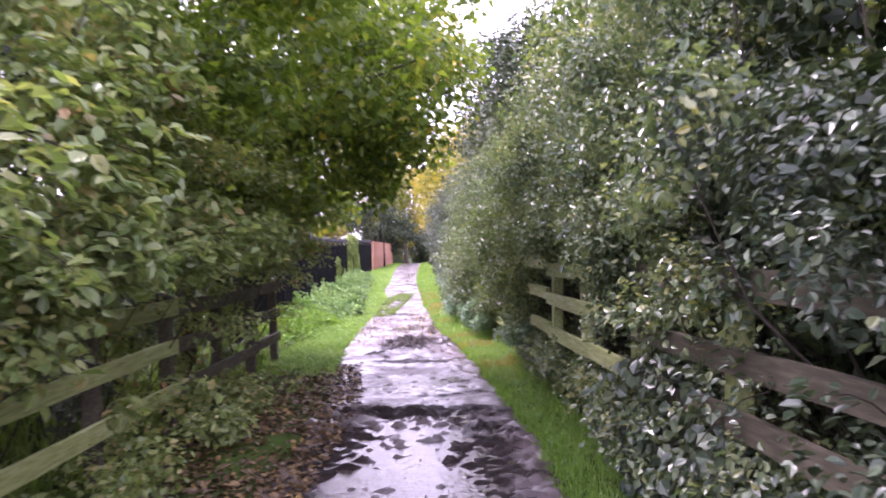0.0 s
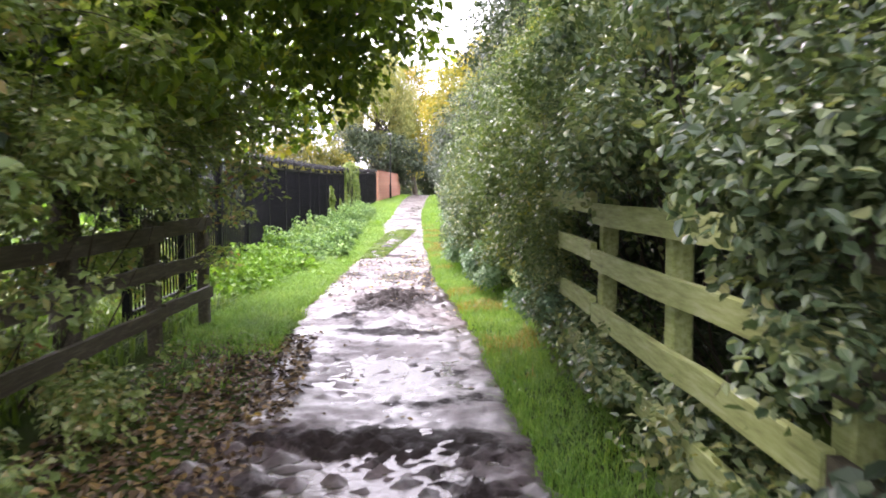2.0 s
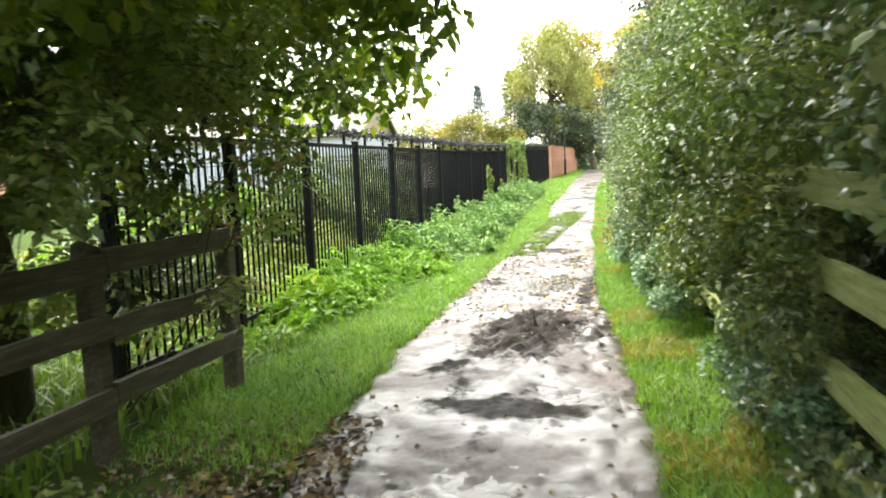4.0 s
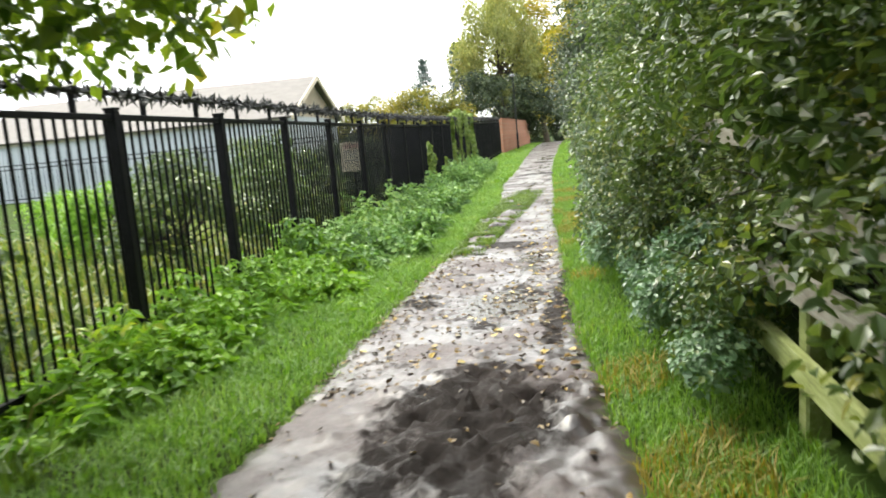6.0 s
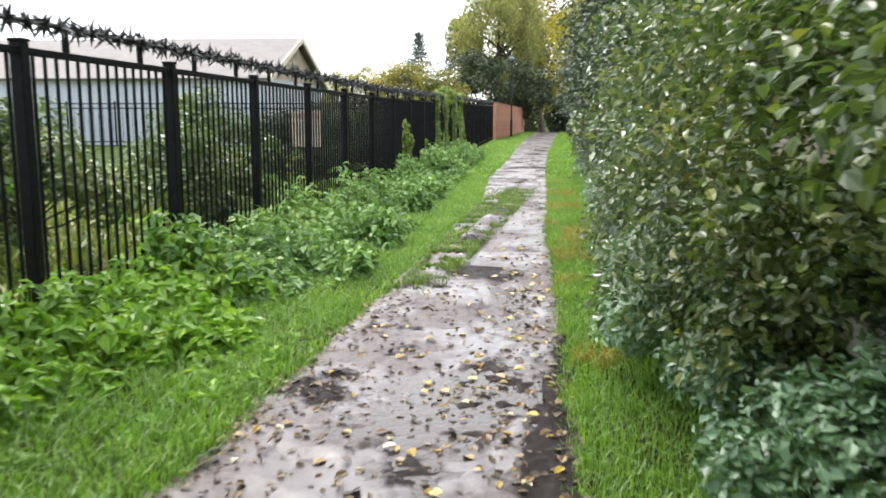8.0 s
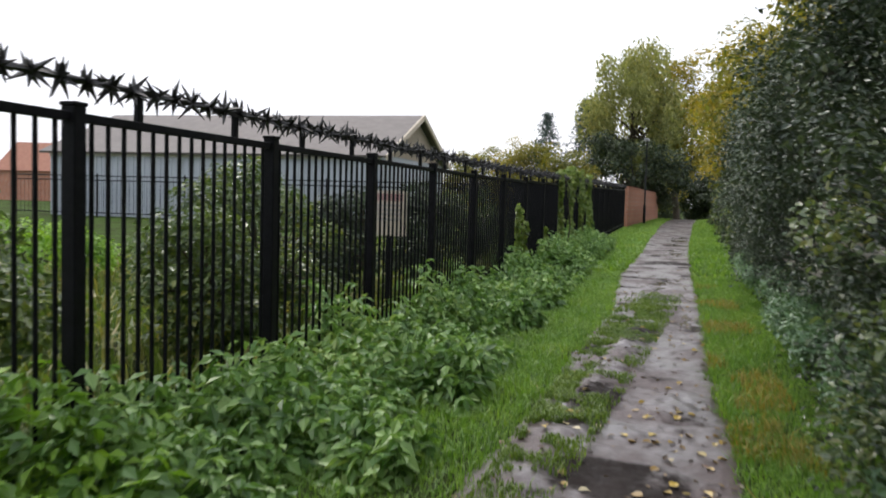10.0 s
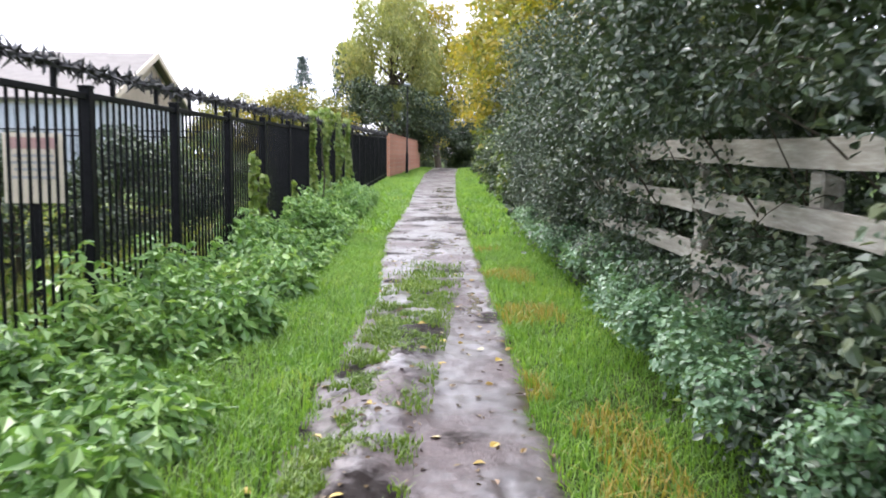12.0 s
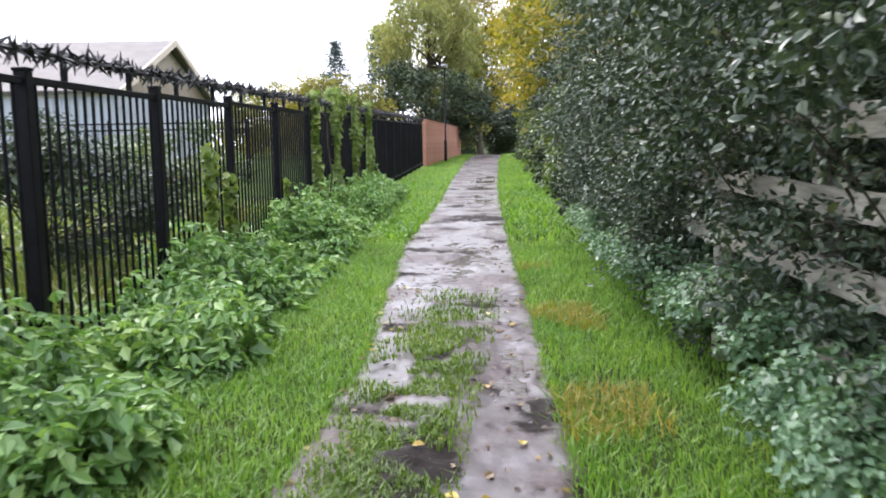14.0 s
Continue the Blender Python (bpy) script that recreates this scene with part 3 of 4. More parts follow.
def build_nettles(y0, y1, count, mat, label, seed):
    rng = np.random.default_rng(seed)
    x, y = scatter(rng, count, y0, y1, lambda y: steel_fence_x(y) - 0.1, lambda y: steel_fence_x(y) + np.interp(y, [12, 14.5, 17, 20, 30, 44], [0.5, 0.8, 1.6, 1.5, 1.1, 0.8]))
    lump = np.array([fbm(a, b, 0.8) for a, b in zip(x, y)])
    out = (x - steel_fence_x(y)) / 1.3
    keep = (rng.uniform(0, 1, len(x)) < np.interp(y, [12, 14, 16.5], [0.1, 0.3, 1])) & (lump + rng.normal(0, 0.2, len(x)) > -0.75 + 0.85 * np.clip(out, 0, 1))
    x, y, lump, out = x[keep], y[keep], lump[keep], out[keep]
    tall = (0.62 - 0.5 * np.clip(out, 0, 1) + 0.5 * np.clip(lump, -0.5, 0.7)) * np.interp(y, [11.8, 15, 18, 22], [0.4, 0.62, 0.78, 0.95]) * rng.uniform(0.7, 1.15, len(x))
    lean = rng.normal(0, 0.12, (len(x), 2))
    bases, normals, sizes, stems = [], [], [], []
    for i in range(len(x)):
        foot = np.array([x[i], y[i], float(ground_z(x[i], y[i])) - 0.02])
        top = foot + [lean[i, 0] * tall[i], lean[i, 1] * tall[i], tall[i]]
        stems.append(tube([foot, top], [0.004, 0.002], 3))
        for lev in np.arange(0.3, 1.01, 0.23):
            at = foot + (top - foot) * lev
            ang = rng.uniform(0, 6.28)
            for k in range(4):
                a = ang + k * 1.57
                bases.append(at + [0.02 * math.cos(a), 0.02 * math.sin(a), 0])
                normals.append((0.55 * math.cos(a) + rng.normal(0, 0.2), 0.55 * math.sin(a) + rng.normal(0, 0.2), 0.9))
                sizes.append(0.135 * (1.2 - 0.5 * lev))
    me = leaf_mesh("nettle_leaves", np.array(bases), unit(np.array(normals)), np.array(sizes), mat, rng, 0.52, 0.22, 0.4, False)
    bed = tagged(new("nettle_bed", me), label, "nettles", kind="stuff")
    part_mesh("wood", raw_mesh("wood", *(lambda v, f: (v, [f]))(*joined(stems)), mat), bed)


def build_low_weeds():
    """Bramble and weeds low on the right verge, in front of the wooden fence, and below the left one."""
    rng = np.random.default_rng(13)
    for y0, y1, n, side in ((2.5, 9.5, 4500, 1), (9.5, 20, 44000, 1), (20, 34, 56000, 1), (0.0, 9.0, 6000, -1)):
        if side > 0:
            c = np.stack(scatter(rng, int((y1 - y0) * 16), y0, y1, lambda y: path_right(y) + np.interp(y, [3, 10, 17, 27], [0.3, 0.5, 0.35, 0.85]), lambda y: right_fence_x(y) + 0.2), 1)
        else:
            c = np.stack(scatter(rng, 70, y0, y1, lambda y: -2.9 + 0 * y, lambda y: -2.05 + 0 * y), 1)
        if y0 == 9.5:
            c = c[(c[:, 1] < 11.3) | (c[:, 1] > 13.5) | (c[:, 0] < right_fence_x(c[:, 1]) - 0.4)]
        hill = rng.uniform(0.05, 0.3, len(c)) + np.clip((c[:, 0] - path_right(c[:, 1])) * 0.45, 0, 0.5 if y0 < 15 else 0.34) * (side > 0)
        centres = np.column_stack([c, ground_z(c[:, 0], c[:, 1]) + hill])
        base, normal = in_clumps(rng, centres, rng.uniform(0.12, 0.24, len(c)), n)
        base[:, 2] = np.maximum(base[:, 2], 0.02)
        ob = new("undergrowth", leaf_mesh("undergrowth", base, normal, np.full(n, 0.058 if y0 < 9 else 0.044), M_WEED if y0 > 9 else M_LEFT if side < 0 else M_BRAMBLE, rng, 0.7, oval=False))
        tagged(ob, "low bramble and weeds at the foot of the wooden fence", "undergrowth", kind="stuff")


def build_ground_ivy():
    """Broad blue-green leaves that hang over the lower rails near the lane's start."""
    rng = np.random.default_rng(17)
    c = np.stack(scatter(rng, 50, 2.6, 5.6, lambda y: right_fence_x(y) - 0.22, lambda y: right_fence_x(y) - 0.05), 1)
    centres = np.column_stack([c, rng.uniform(0.05, 0.95, len(c)) * np.interp(c[:, 1], [2.6, 4, 5.6], [0.6, 1.0, 0.5])])
    base, normal = in_clumps(rng, centres, rng.uniform(0.1, 0.24, len(c)), 900)
    base[:, 2] = np.maximum(base[:, 2], 0.02)
    ob = new("ivy", leaf_mesh("ivy", base, unit(normal + [-0.7, -0.2, 0]), np.full(len(base), 0.08), M_HOLLY, rng, 0.85, 0.12))
    tagged(ob, "broad blue-green ivy leaves hanging over the lower fence rails", "ivy", kind="stuff")


def path_top(x, y):
    return max(float(rise(y)) + path_h(x, y), float(rise(y)) - 0.022)


def build_fallen_leaves():
    rng = np.random.default_rng(14)
    n = 6500
    x, y = scatter(rng, n, 2, 11.0, lambda y: path_left(y) - 1.1, lambda y: path_left(y) + 0.25)
    z = np.array([0.015 + max(0, float(ground_z(a, b))) for a, b in zip(x, y)])
    me = leaf_mesh("leaf_litter", np.stack([x, y, z], 1), unit(rng.normal(0, 0.3, (n, 3)) + UP), np.full(n, 0.06), M_LITTER, rng, 0.75, 0.2)
    tagged(new("leaf_litter", me), "brown and yellow fallen leaves on dark soil", "leaf litter", kind="stuff")
    n = 2400
    y = np.where(rng.uniform(0, 1, n) < 0.55, rng.uniform(14, 20, n), rng.uniform(8, 36, n))
    s = np.where(rng.uniform(0, 1, n) < 0.55, rng.beta(1.2, 5, n), 1 - rng.beta(1.2, 4, n))
    x = path_left(y) - 0.1 + s * (path_right(y) - path_left(y) + 0.2)
    z = np.array([path_top(a, b) + 0.006 for a, b in zip(x, y)])
    me = leaf_mesh("small_leaves", np.stack([x, y, z], 1), unit(rng.normal(0, 0.25, (n, 3)) + UP), np.full(n, 0.045), M_LITTER, rng, 0.7, 0.15)
    tagged(new("leaf_litter", me), "small yellow leaves trodden into the wet path", "leaf litter", kind="stuff")
    kinds = []
    for k in range(6):
        me = leaf_mesh("fallen_leaf", np.zeros((1, 3)), np.array([[0.0, 0, 1]]), np.array([0.058]), M_LITTER_ONE, np.random.default_rng(40 + k), 0.8, 0.22)
        kinds.append(me)
    for i in range(280):
        y = rng.uniform(14.5, 22.5) if i < 210 else rng.uniform(22.5, 31)
        s = min(1.0, max(0.0, rng.normal(0.75, 0.16) if rng.uniform() < 0.5 else rng.uniform(0.02, 1)))
        if i >= 210:
            s = rng.uniform(-0.15, 1.05)
        x = float(path_left(y) + s * (path_right(y) - path_left(y)))
        ob = new("fallen_leaf", kinds[i % 6])
        ob.matrix_world = pose(x, y, path_top(x, y) + 0.008, rng.normal(0, 9), rng.normal(0, 9), rng.uniform(0, 360))
        tagged(ob, "yellow and brown fallen leaf on the wet path", "leaf", "fallen leaves")


def one_leaf_material():
    m, nt, b = material("single_fallen_leaf")
    info = nt.nodes.new("ShaderNodeObjectInfo")
    r = ramp_node(nt, [(0.0, (0.16, 0.08, 0.03)), (0.35, (0.36, 0.24, 0.05)), (0.75, (0.55, 0.4, 0.07)), (1.0, (0.5, 0.45, 0.3))])
    nt.links.new(info.outputs["Random"], r.inputs["Fac"])
    nt.links.new(r.outputs["Color"], b.inputs["Base Color"])
    b.inputs["Roughness"].default_value = 0.4
    return m


M_LITTER_ONE = one_leaf_material()


# ---- black steel security fence ----
def build_steel_fence():
    """One panel with its post, then copies of it along the lane."""
    step = 2.02
    panel = thing("fence_panel", Matrix.Identity(4), "black painted steel railing panel with rotating spikes on top", "fence", "steel security fence panels")
    part("post", box_bm((0.085, 0.085, 2.0), (0, 0, 1.0), 0.006), M_BLACK, panel)
    part("top_rail", box_bm((0.05, step - 0.1, 0.045), (0, step / 2, 1.945), 0.004), M_BLACK, panel)
    part("bottom_rail", box_bm((0.05, step - 0.1, 0.045), (0, step / 2, 0.22), 0.004), M_BLACK, panel)
    part("post_cap", box_bm((0.096, 0.096, 0.02), (0, 0, 2.008), 0.004), M_BLACK, panel)
    bar = raw_mesh("bar", *(lambda v, f: (v, [f]))(*tube([(0, 0, 0.08), (0, 0, 1.925)], [0.0125, 0.0125], 8)), M_BLACK, True)
    for k in range(15):
        ob = part_mesh("bar", bar, panel)
        ob.location = (0, (k + 1) * step / 16, 0)
    for k in range(2):
        part("bracket", box_bm((0.03, 0.05, 0.17), (0, 0.5 + k * 1.01, 2.05), 0.003), M_BLACK, panel)
    shaft = part_mesh("spinner", raw_mesh("spinner", *(lambda v, f: (v, [f]))(*tube([(0, 0, 2.13), (0, step, 2.13)], [0.018, 0.018], 8)), M_SPIKE, True), panel, "dark spiked anti-climb roller")
    rng = np.random.default_rng(5)
    stars = []
    for k in range(3):
        bm = bmesh.new()
        bmesh.ops.create_icosphere(bm, subdivisions=1, radius=0.03)
        for f in list(bm.faces):
            if rng.uniform() < 0.72:
                ext = bmesh.ops.extrude_discrete_faces(bm, faces=[f])["faces"][0]
                out = ext.normal * rng.uniform(0.05, 0.11) + Vector(rng.normal(0, 0.015, 3))
                mid = ext.calc_center_median()
                for v in ext.verts:
                    v.co = mid + (v.co - mid) * 0.12 + out
        me = bpy.data.meshes.new("spike_star")
        bm.to_mesh(me)
        bm.free()
        me.materials.append(M_SPIKE)
        stars.append(me)
    for k in range(11):
        ob = part_mesh("spike_star", stars[k % 3], shaft)
        ob.matrix_basis = pose(0, (k + 0.5) * step / 11, 2.13, 0, 37 * k, 0)
    turn = math.degrees(math.atan(0.063))
    length = step / math.sqrt(1 + 0.063**2)
    first = 17.17 - 3 * length
    for k in range(24):
        y = first + k * length
        m = pose(float(steel_fence_x(y)), y, float(rise(y)) - 0.03 + 0.003 * max(0, y - 22), 0, 0, turn)
        if k == 0:
            panel.matrix_world = m
        else:
            copy_thing(panel, m)


# ---- wooden post-and-rail fences ----
def plank(length, high, thick, rng):
    bm = bmesh.new()
    segs = 6
    for i in range(segs + 1):
        yy = length * i / segs
        a, b = rng.normal(0, 0.004, 2)
        for sx, sz in ((-1, -1), (1, -1), (1, 1), (-1, 1)):
            bm.verts.new((sx * thick / 2 + a, yy, sz * high / 2 + b + sz * rng.normal(0, 0.002)))
    bm.verts.ensure_lookup_table()
    v = bm.verts
    for i in range(segs):
        for j in range(4):
            bm.faces.new((v[i * 4 + j], v[i * 4 + (j + 1) % 4], v[i * 4 + 4 + (j + 1) % 4], v[i * 4 + 4 + j]))
    bm.faces.new((v[3], v[2], v[1], v[0]))
    bm.faces.new([v[segs * 4 + j] for j in range(4)])
    bmesh.ops.bevel(bm, geom=[e for e in bm.edges if len(e.link_faces) == 2 and e.calc_face_angle(0) > 0.8], offset=0.007, segments=1, affect="EDGES")
    return bm


def build_wooden_fence(name, line, y0, posts, heights, bay, label, mats, drop=(), side=-1):
    rng = np.random.default_rng(len(posts) * 7 + 1)
    fence = thing(name, pose(line(y0), y0, 0), label, "fence")
    for y in posts:
        z = float(rise(y))
        top = heights[0] + 0.09 + rng.uniform(-0.03, 0.03)
        bm = box_bm((0.11, 0.13, top + 0.3), (0, 0, (top - 0.3) / 2), 0.012)
        for vert in bm.verts:
            if vert.co.z > top - 0.05:
                vert.co.z -= 0.03 * (1 if vert.co.x > 0 else 0)
        ob = part("post", bm, mats[2] if y > 18 else mats[0], fence)
        ob.matrix_world = pose(line(y), y, z, rng.normal(0, 1), rng.normal(0, 1), 3.5)
    for r, h in enumerate(heights):
        for k in range(0, len(posts) - 1, 2):
            if (r, k) in drop:
                continue
            a = posts[k]
            b = posts[min(k + 2, len(posts) - 1)]
            x0, x1 = line(a) + side * 0.085, line(b) + side * 0.085
            extra = 0.17 * float(smooth(18, 23, a))
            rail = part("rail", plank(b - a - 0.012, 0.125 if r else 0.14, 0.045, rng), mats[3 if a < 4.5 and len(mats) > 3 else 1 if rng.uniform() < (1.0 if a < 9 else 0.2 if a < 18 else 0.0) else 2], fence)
            rail.matrix_world = pose(x0, a, h + extra + rng.normal(0, 0.012) + float(rise(a)), rng.normal(0, 0.35), 0, math.degrees(math.atan2(x0 - x1, b - a)))
    return fence


# ---- shrubs, hedges and trees ----
def limb(rng, a, b, r0, r1, sides=6, bend=0.12):
    a, b = np.asarray(a, float), np.asarray(b, float)
    t = np.linspace(0, 1, 6)[:, None]
    size = np.linalg.norm(b - a)
    off = rng.normal(0, bend * size, 3)
    pts = a + (b - a) * t + off * (t * (1 - t)) * 2 + rng.normal(0, 0.012 * size, (6, 3)) * (t > 0) * (t < 1)
    return tube(pts, r0 + (r1 - r0) * t[:, 0], sides)


def stems_mesh(name, pieces, mat=None):
    v, f = joined(pieces)
    return raw_mesh(name, v, [f], mat or M_BARK, True)


def hedge_shrub(y0, y1, face, depth, low, high, n, size, mat, label, rng, density=26, name="shrub", leaning=1, keep=None, category="shrub", canes=34):
    """One shrub of a hedge: stems from the ground and clumps of leaves from its outer face inwards. face(y, z): the outer side."""
    m = int((y1 - y0) * (high - low) * density / 3)
    cy = rng.uniform(y0 - 0.35, y1 + 0.35, m)
    cz = rng.uniform(low, high + rng.normal(0, 0.3, m), m)
    skirt = rng.uniform(0, 1, m) < 0.4
    cz = np.where(skirt, rng.uniform(low, min(high, 1.9), m), cz)
    inward = rng.beta(0.75, 2.1, m) * depth * np.where(skirt, 0.35, 1)
    cx = np.array([face(a, b) for a, b in zip(cy, cz)]) + leaning * (inward + 0.12 * rng.normal(size=m))
    centres = np.stack([cx, cy, cz], 1)
    radii = rng.uniform(0.13, 0.4, m)
    if keep is not None:
        ok = np.array([keep(*c) for c in centres])
        centres, radii = centres[ok], radii[ok]
    mid = 0.5 * (y0 + y1)
    fx = float(face(mid, low)) + leaning * (depth * 0.55)
    ob = thing(name, pose(fx, mid, float(rise(mid))), label, category)
    base, normal = in_clumps(rng, centres, radii, n)
    base[:, 2] = np.maximum(base[:, 2], 0.03)
    if keep is not None:
        ok = np.array([keep(*c) for c in base])
        base, normal = base[ok], normal[ok]
    foot = np.array([fx, mid, 0.0])
    me = leaf_mesh("crown", base - foot, normal, np.full(len(base), size), mat, rng, oval=size < 0.068 or size > 0.075)
    part_mesh("crown", me, ob)
    # Dark leaves added inside; their colour stands in for the hedge's inner shade.
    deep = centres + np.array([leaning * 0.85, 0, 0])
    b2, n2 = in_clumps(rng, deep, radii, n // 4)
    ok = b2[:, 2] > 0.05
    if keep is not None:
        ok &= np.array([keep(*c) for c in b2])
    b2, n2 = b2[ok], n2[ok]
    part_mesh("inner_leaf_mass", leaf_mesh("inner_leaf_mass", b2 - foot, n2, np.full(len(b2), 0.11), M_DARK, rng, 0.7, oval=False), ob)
    # Back layer of dark leaves added to make the hollow behind the rails dark.
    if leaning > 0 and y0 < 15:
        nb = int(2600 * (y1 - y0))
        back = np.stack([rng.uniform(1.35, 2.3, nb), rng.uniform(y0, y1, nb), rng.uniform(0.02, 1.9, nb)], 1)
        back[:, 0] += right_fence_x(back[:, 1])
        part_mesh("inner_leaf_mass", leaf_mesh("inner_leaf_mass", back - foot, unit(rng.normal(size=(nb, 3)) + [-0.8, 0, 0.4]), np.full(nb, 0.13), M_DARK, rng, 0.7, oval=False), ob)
    pieces = []
    cane_p, cane_n = [], []
    for k in range(canes):
        a = centres[rng.integers(len(centres))].copy()
        a[0] = face(a[1], a[2]) + leaning * 0.1
        if keep is not None and not keep(*a):
            continue
        reach = rng.uniform(0.3, 0.65)
        t = np.linspace(0, 1, 5)[:, None]
        way = np.array([-leaning * rng.uniform(0.5, 1.0), rng.normal(0, 0.6), rng.uniform(0.0, 0.9)])
        pts = a + way * reach * t + np.array([0, 0, -rng.uniform(0.3, 0.8)]) * reach * t**2
        if keep is not None and not keep(pts[-1][0] - 0.1, pts[-1][1], pts[-1][2]):
            continue
        pieces.append(tube(pts - foot, np.linspace(0.005, 0.0015, 5), 3))
        for q in range(16):
            cane_p.append(pts[rng.integers(1, 5)] + rng.normal(0, 0.03, 3))
            cane_n.append(unit(rng.normal(0, 0.5, 3) + UP + [-leaning * 0.4, 0, 0]))
    if keep is not None:
        ok = [keep(*p) for p in cane_p]
        cane_p, cane_n = [p for p, k in zip(cane_p, ok) if k], [p for p, k in zip(cane_n, ok) if k]
    if cane_p:
        part_mesh("spray", leaf_mesh("spray", np.array(cane_p) - foot, np.array(cane_n), np.full(len(cane_p), size * 1.15), mat, rng, oval=size < 0.068 or size > 0.075), ob)["kind"] = "stuff"
    for k in range(12):
        c = centres[rng.integers(len(centres))] - foot
        start = np.array([leaning * rng.uniform(0, 0.3), c[1] + rng.normal(0, 0.2), -0.05])
        pieces.append(limb(rng, start, c, rng.uniform(0.007, 0.016), 0.003, 4, 0.12))
    part_mesh("wood", stems_mesh("wood", pieces), ob)["kind"] = "stuff"
    return ob


def tree(name, foot, trunk_top, trunk_r, blobs, n, size, mat, label, rng, clumps=60, radius=(0.5, 1.0), oval=False, droop=0.0, flat=0.7, aspect=0.62, keep=None):
    """A tree: bent tapered trunk, limbs to the clumps, and a crown of leaves. blobs: ellipsoids (centre, half sizes) that the clumps fill."""
    foot = np.array([foot[0], foot[1], float(rise(foot[1])) if len(foot) < 3 else foot[2]])
    ob = thing(name, pose(*foot), label, "tree")
    cs = []
    vol = np.array([b[1][0] * b[1][1] * b[1][2] for b in blobs])
    for c, h in ((blobs[i][0], blobs[i][1]) for i in rng.choice(len(blobs), clumps, p=vol / vol.sum())):
        w = unit(rng.normal(size=3)) * rng.uniform(0.25, 1) ** 0.5
        cs.append(np.array(c) + w * np.array(h))
    cs = np.array(cs)
    rad = rng.uniform(*radius, len(cs))
    if keep is not None:
        ok = np.array([keep(*c) for c in cs])
        cs, rad = cs[ok], rad[ok]
    base, normal = in_clumps(rng, cs, rad, n, flat)
    if keep is not None:
        ok = np.array([keep(*c) for c in base])
        base, normal = base[ok], normal[ok]
    part_mesh("crown", leaf_mesh("crown", base - foot, normal, np.full(len(base), size), mat, rng, aspect, 0.2, droop, oval), ob)
    top = np.array(trunk_top) - foot
    pieces = [limb(rng, (0, 0, -0.1), top, trunk_r, trunk_r * 0.35, 9, 0.05)]
    for c in cs[rng.permutation(len(cs))[: min(26, len(cs))]] - foot:
        at = top * rng.uniform(0.35, 0.95)
        pieces.append(limb(rng, at, c, trunk_r * 0.28, 0.01, 5, 0.12))
    part_mesh("trunk", stems_mesh("trunk", pieces), ob)
    return ob


# ---- build: fences ----
build_steel_fence()
right_posts = [6.64 + 1.65 * k for k in range(-5, 16)]
# The rails nearest the start take the wood darkened for hedge shade.
build_wooden_fence("wooden_fence", right_fence_x, 6.64, right_posts, (1.41, 1.08, 0.75, 0.39), 1.65, "mossy weathered post-and-rail fence with four rails, overgrown", (M_RAIL, M_RAIL, M_RAIL_PALE, M_RAIL_SHADED))
left_posts = [0.05, 1.7, 3.35, 5.0, 6.65, 8.3, 9.95, 11.47]


def left_fence_x(y):
    return -2.62 - 0.03 * y


build_wooden_fence("wooden_fence", left_fence_x, 5.0, left_posts, (1.17, 0.78, 0.40), 1.65, "brown post-and-rail fence with three rails under trees, wood darkened for their shade", (M_RAIL_SHADED, M_RAIL_SHADED, M_RAIL_SHADED, M_RAIL), side=1)


# ---- build: the overgrown hedge beside the path ----
def right_face(y, z):
    lean = np.interp(z, [0, 0.7, 1.6, 2.6, 4.5], [-0.2, -0.2, -0.28, -0.4, 0.0])
    more = -0.36 * float(smooth(13.5, 18, y)) * float(1 - smooth(20, 22.5, y) * (1 - smooth(1.35, 1.9, z))) - 0.22 * float(1 - smooth(9, 12, y)) * float(smooth(1.5, 2.4, z)) - 0.1 * float(1 - smooth(5, 8, y)) * float(smooth(1.3, 1.8, z))
    more += 0.42 * max(0.0, z - 2.3 - 0.5 * float(smooth(14, 20, y)))
    return right_fence_x(y) + float(lean) + more + 0.34 * fbm(y, z, 0.6) + 0.14 * fbm(y + 5, z, 1.7)


# Where the rails show: stretch of y, stretch of z.
WINDOWS = [(5.5, 9.5, 0.3, 1.52), (2.8, 4.9, 0.58, 0.92), (4.6, 6.2, 0.25, 0.6), (11.5, 13.4, 0.28, 0.92), (14.1, 15.3, 0.55, 0.92), (22.0, 24.9, 1.45, 1.69), (21.8, 27.4, 1.15, 1.34), (24.4, 28.5, 0.84, 1.05), (23.0, 24.8, 0.48, 0.7), (-2.0, 6.0, 0.1, 1.2)]


def right_keep(x, y, z):
    if (1.0 < y < 10.6 and z < 1.5 + 0.15 * fbm(y, z, 1.2) or 11.4 < y < 15.4 and z < 1.05) and right_fence_x(y) + 0.12 < x < right_fence_x(y) + 1.25:
        return fbm(y + 3, z + x, 2.2) > 0.5
    if x < right_fence_x(y) + 0.3:
        for a, b, low, high in WINDOWS:
            soft = 0.13 * fbm(y * 1.3 + 40, z * 1.6, 1.6)
            if a + soft < y < b - soft and low + soft * 0.6 < z < high - soft * 0.6:
                return fbm(y + 11, z, 3.0) > (0.05 if y > 25 else 0.34 if y > 18 else 0.52 if y > 6.8 else 0.34 if y > 5.2 else 0.0)
    return x > path_right(y) + 0.12


hedge_rng = np.random.default_rng(21)
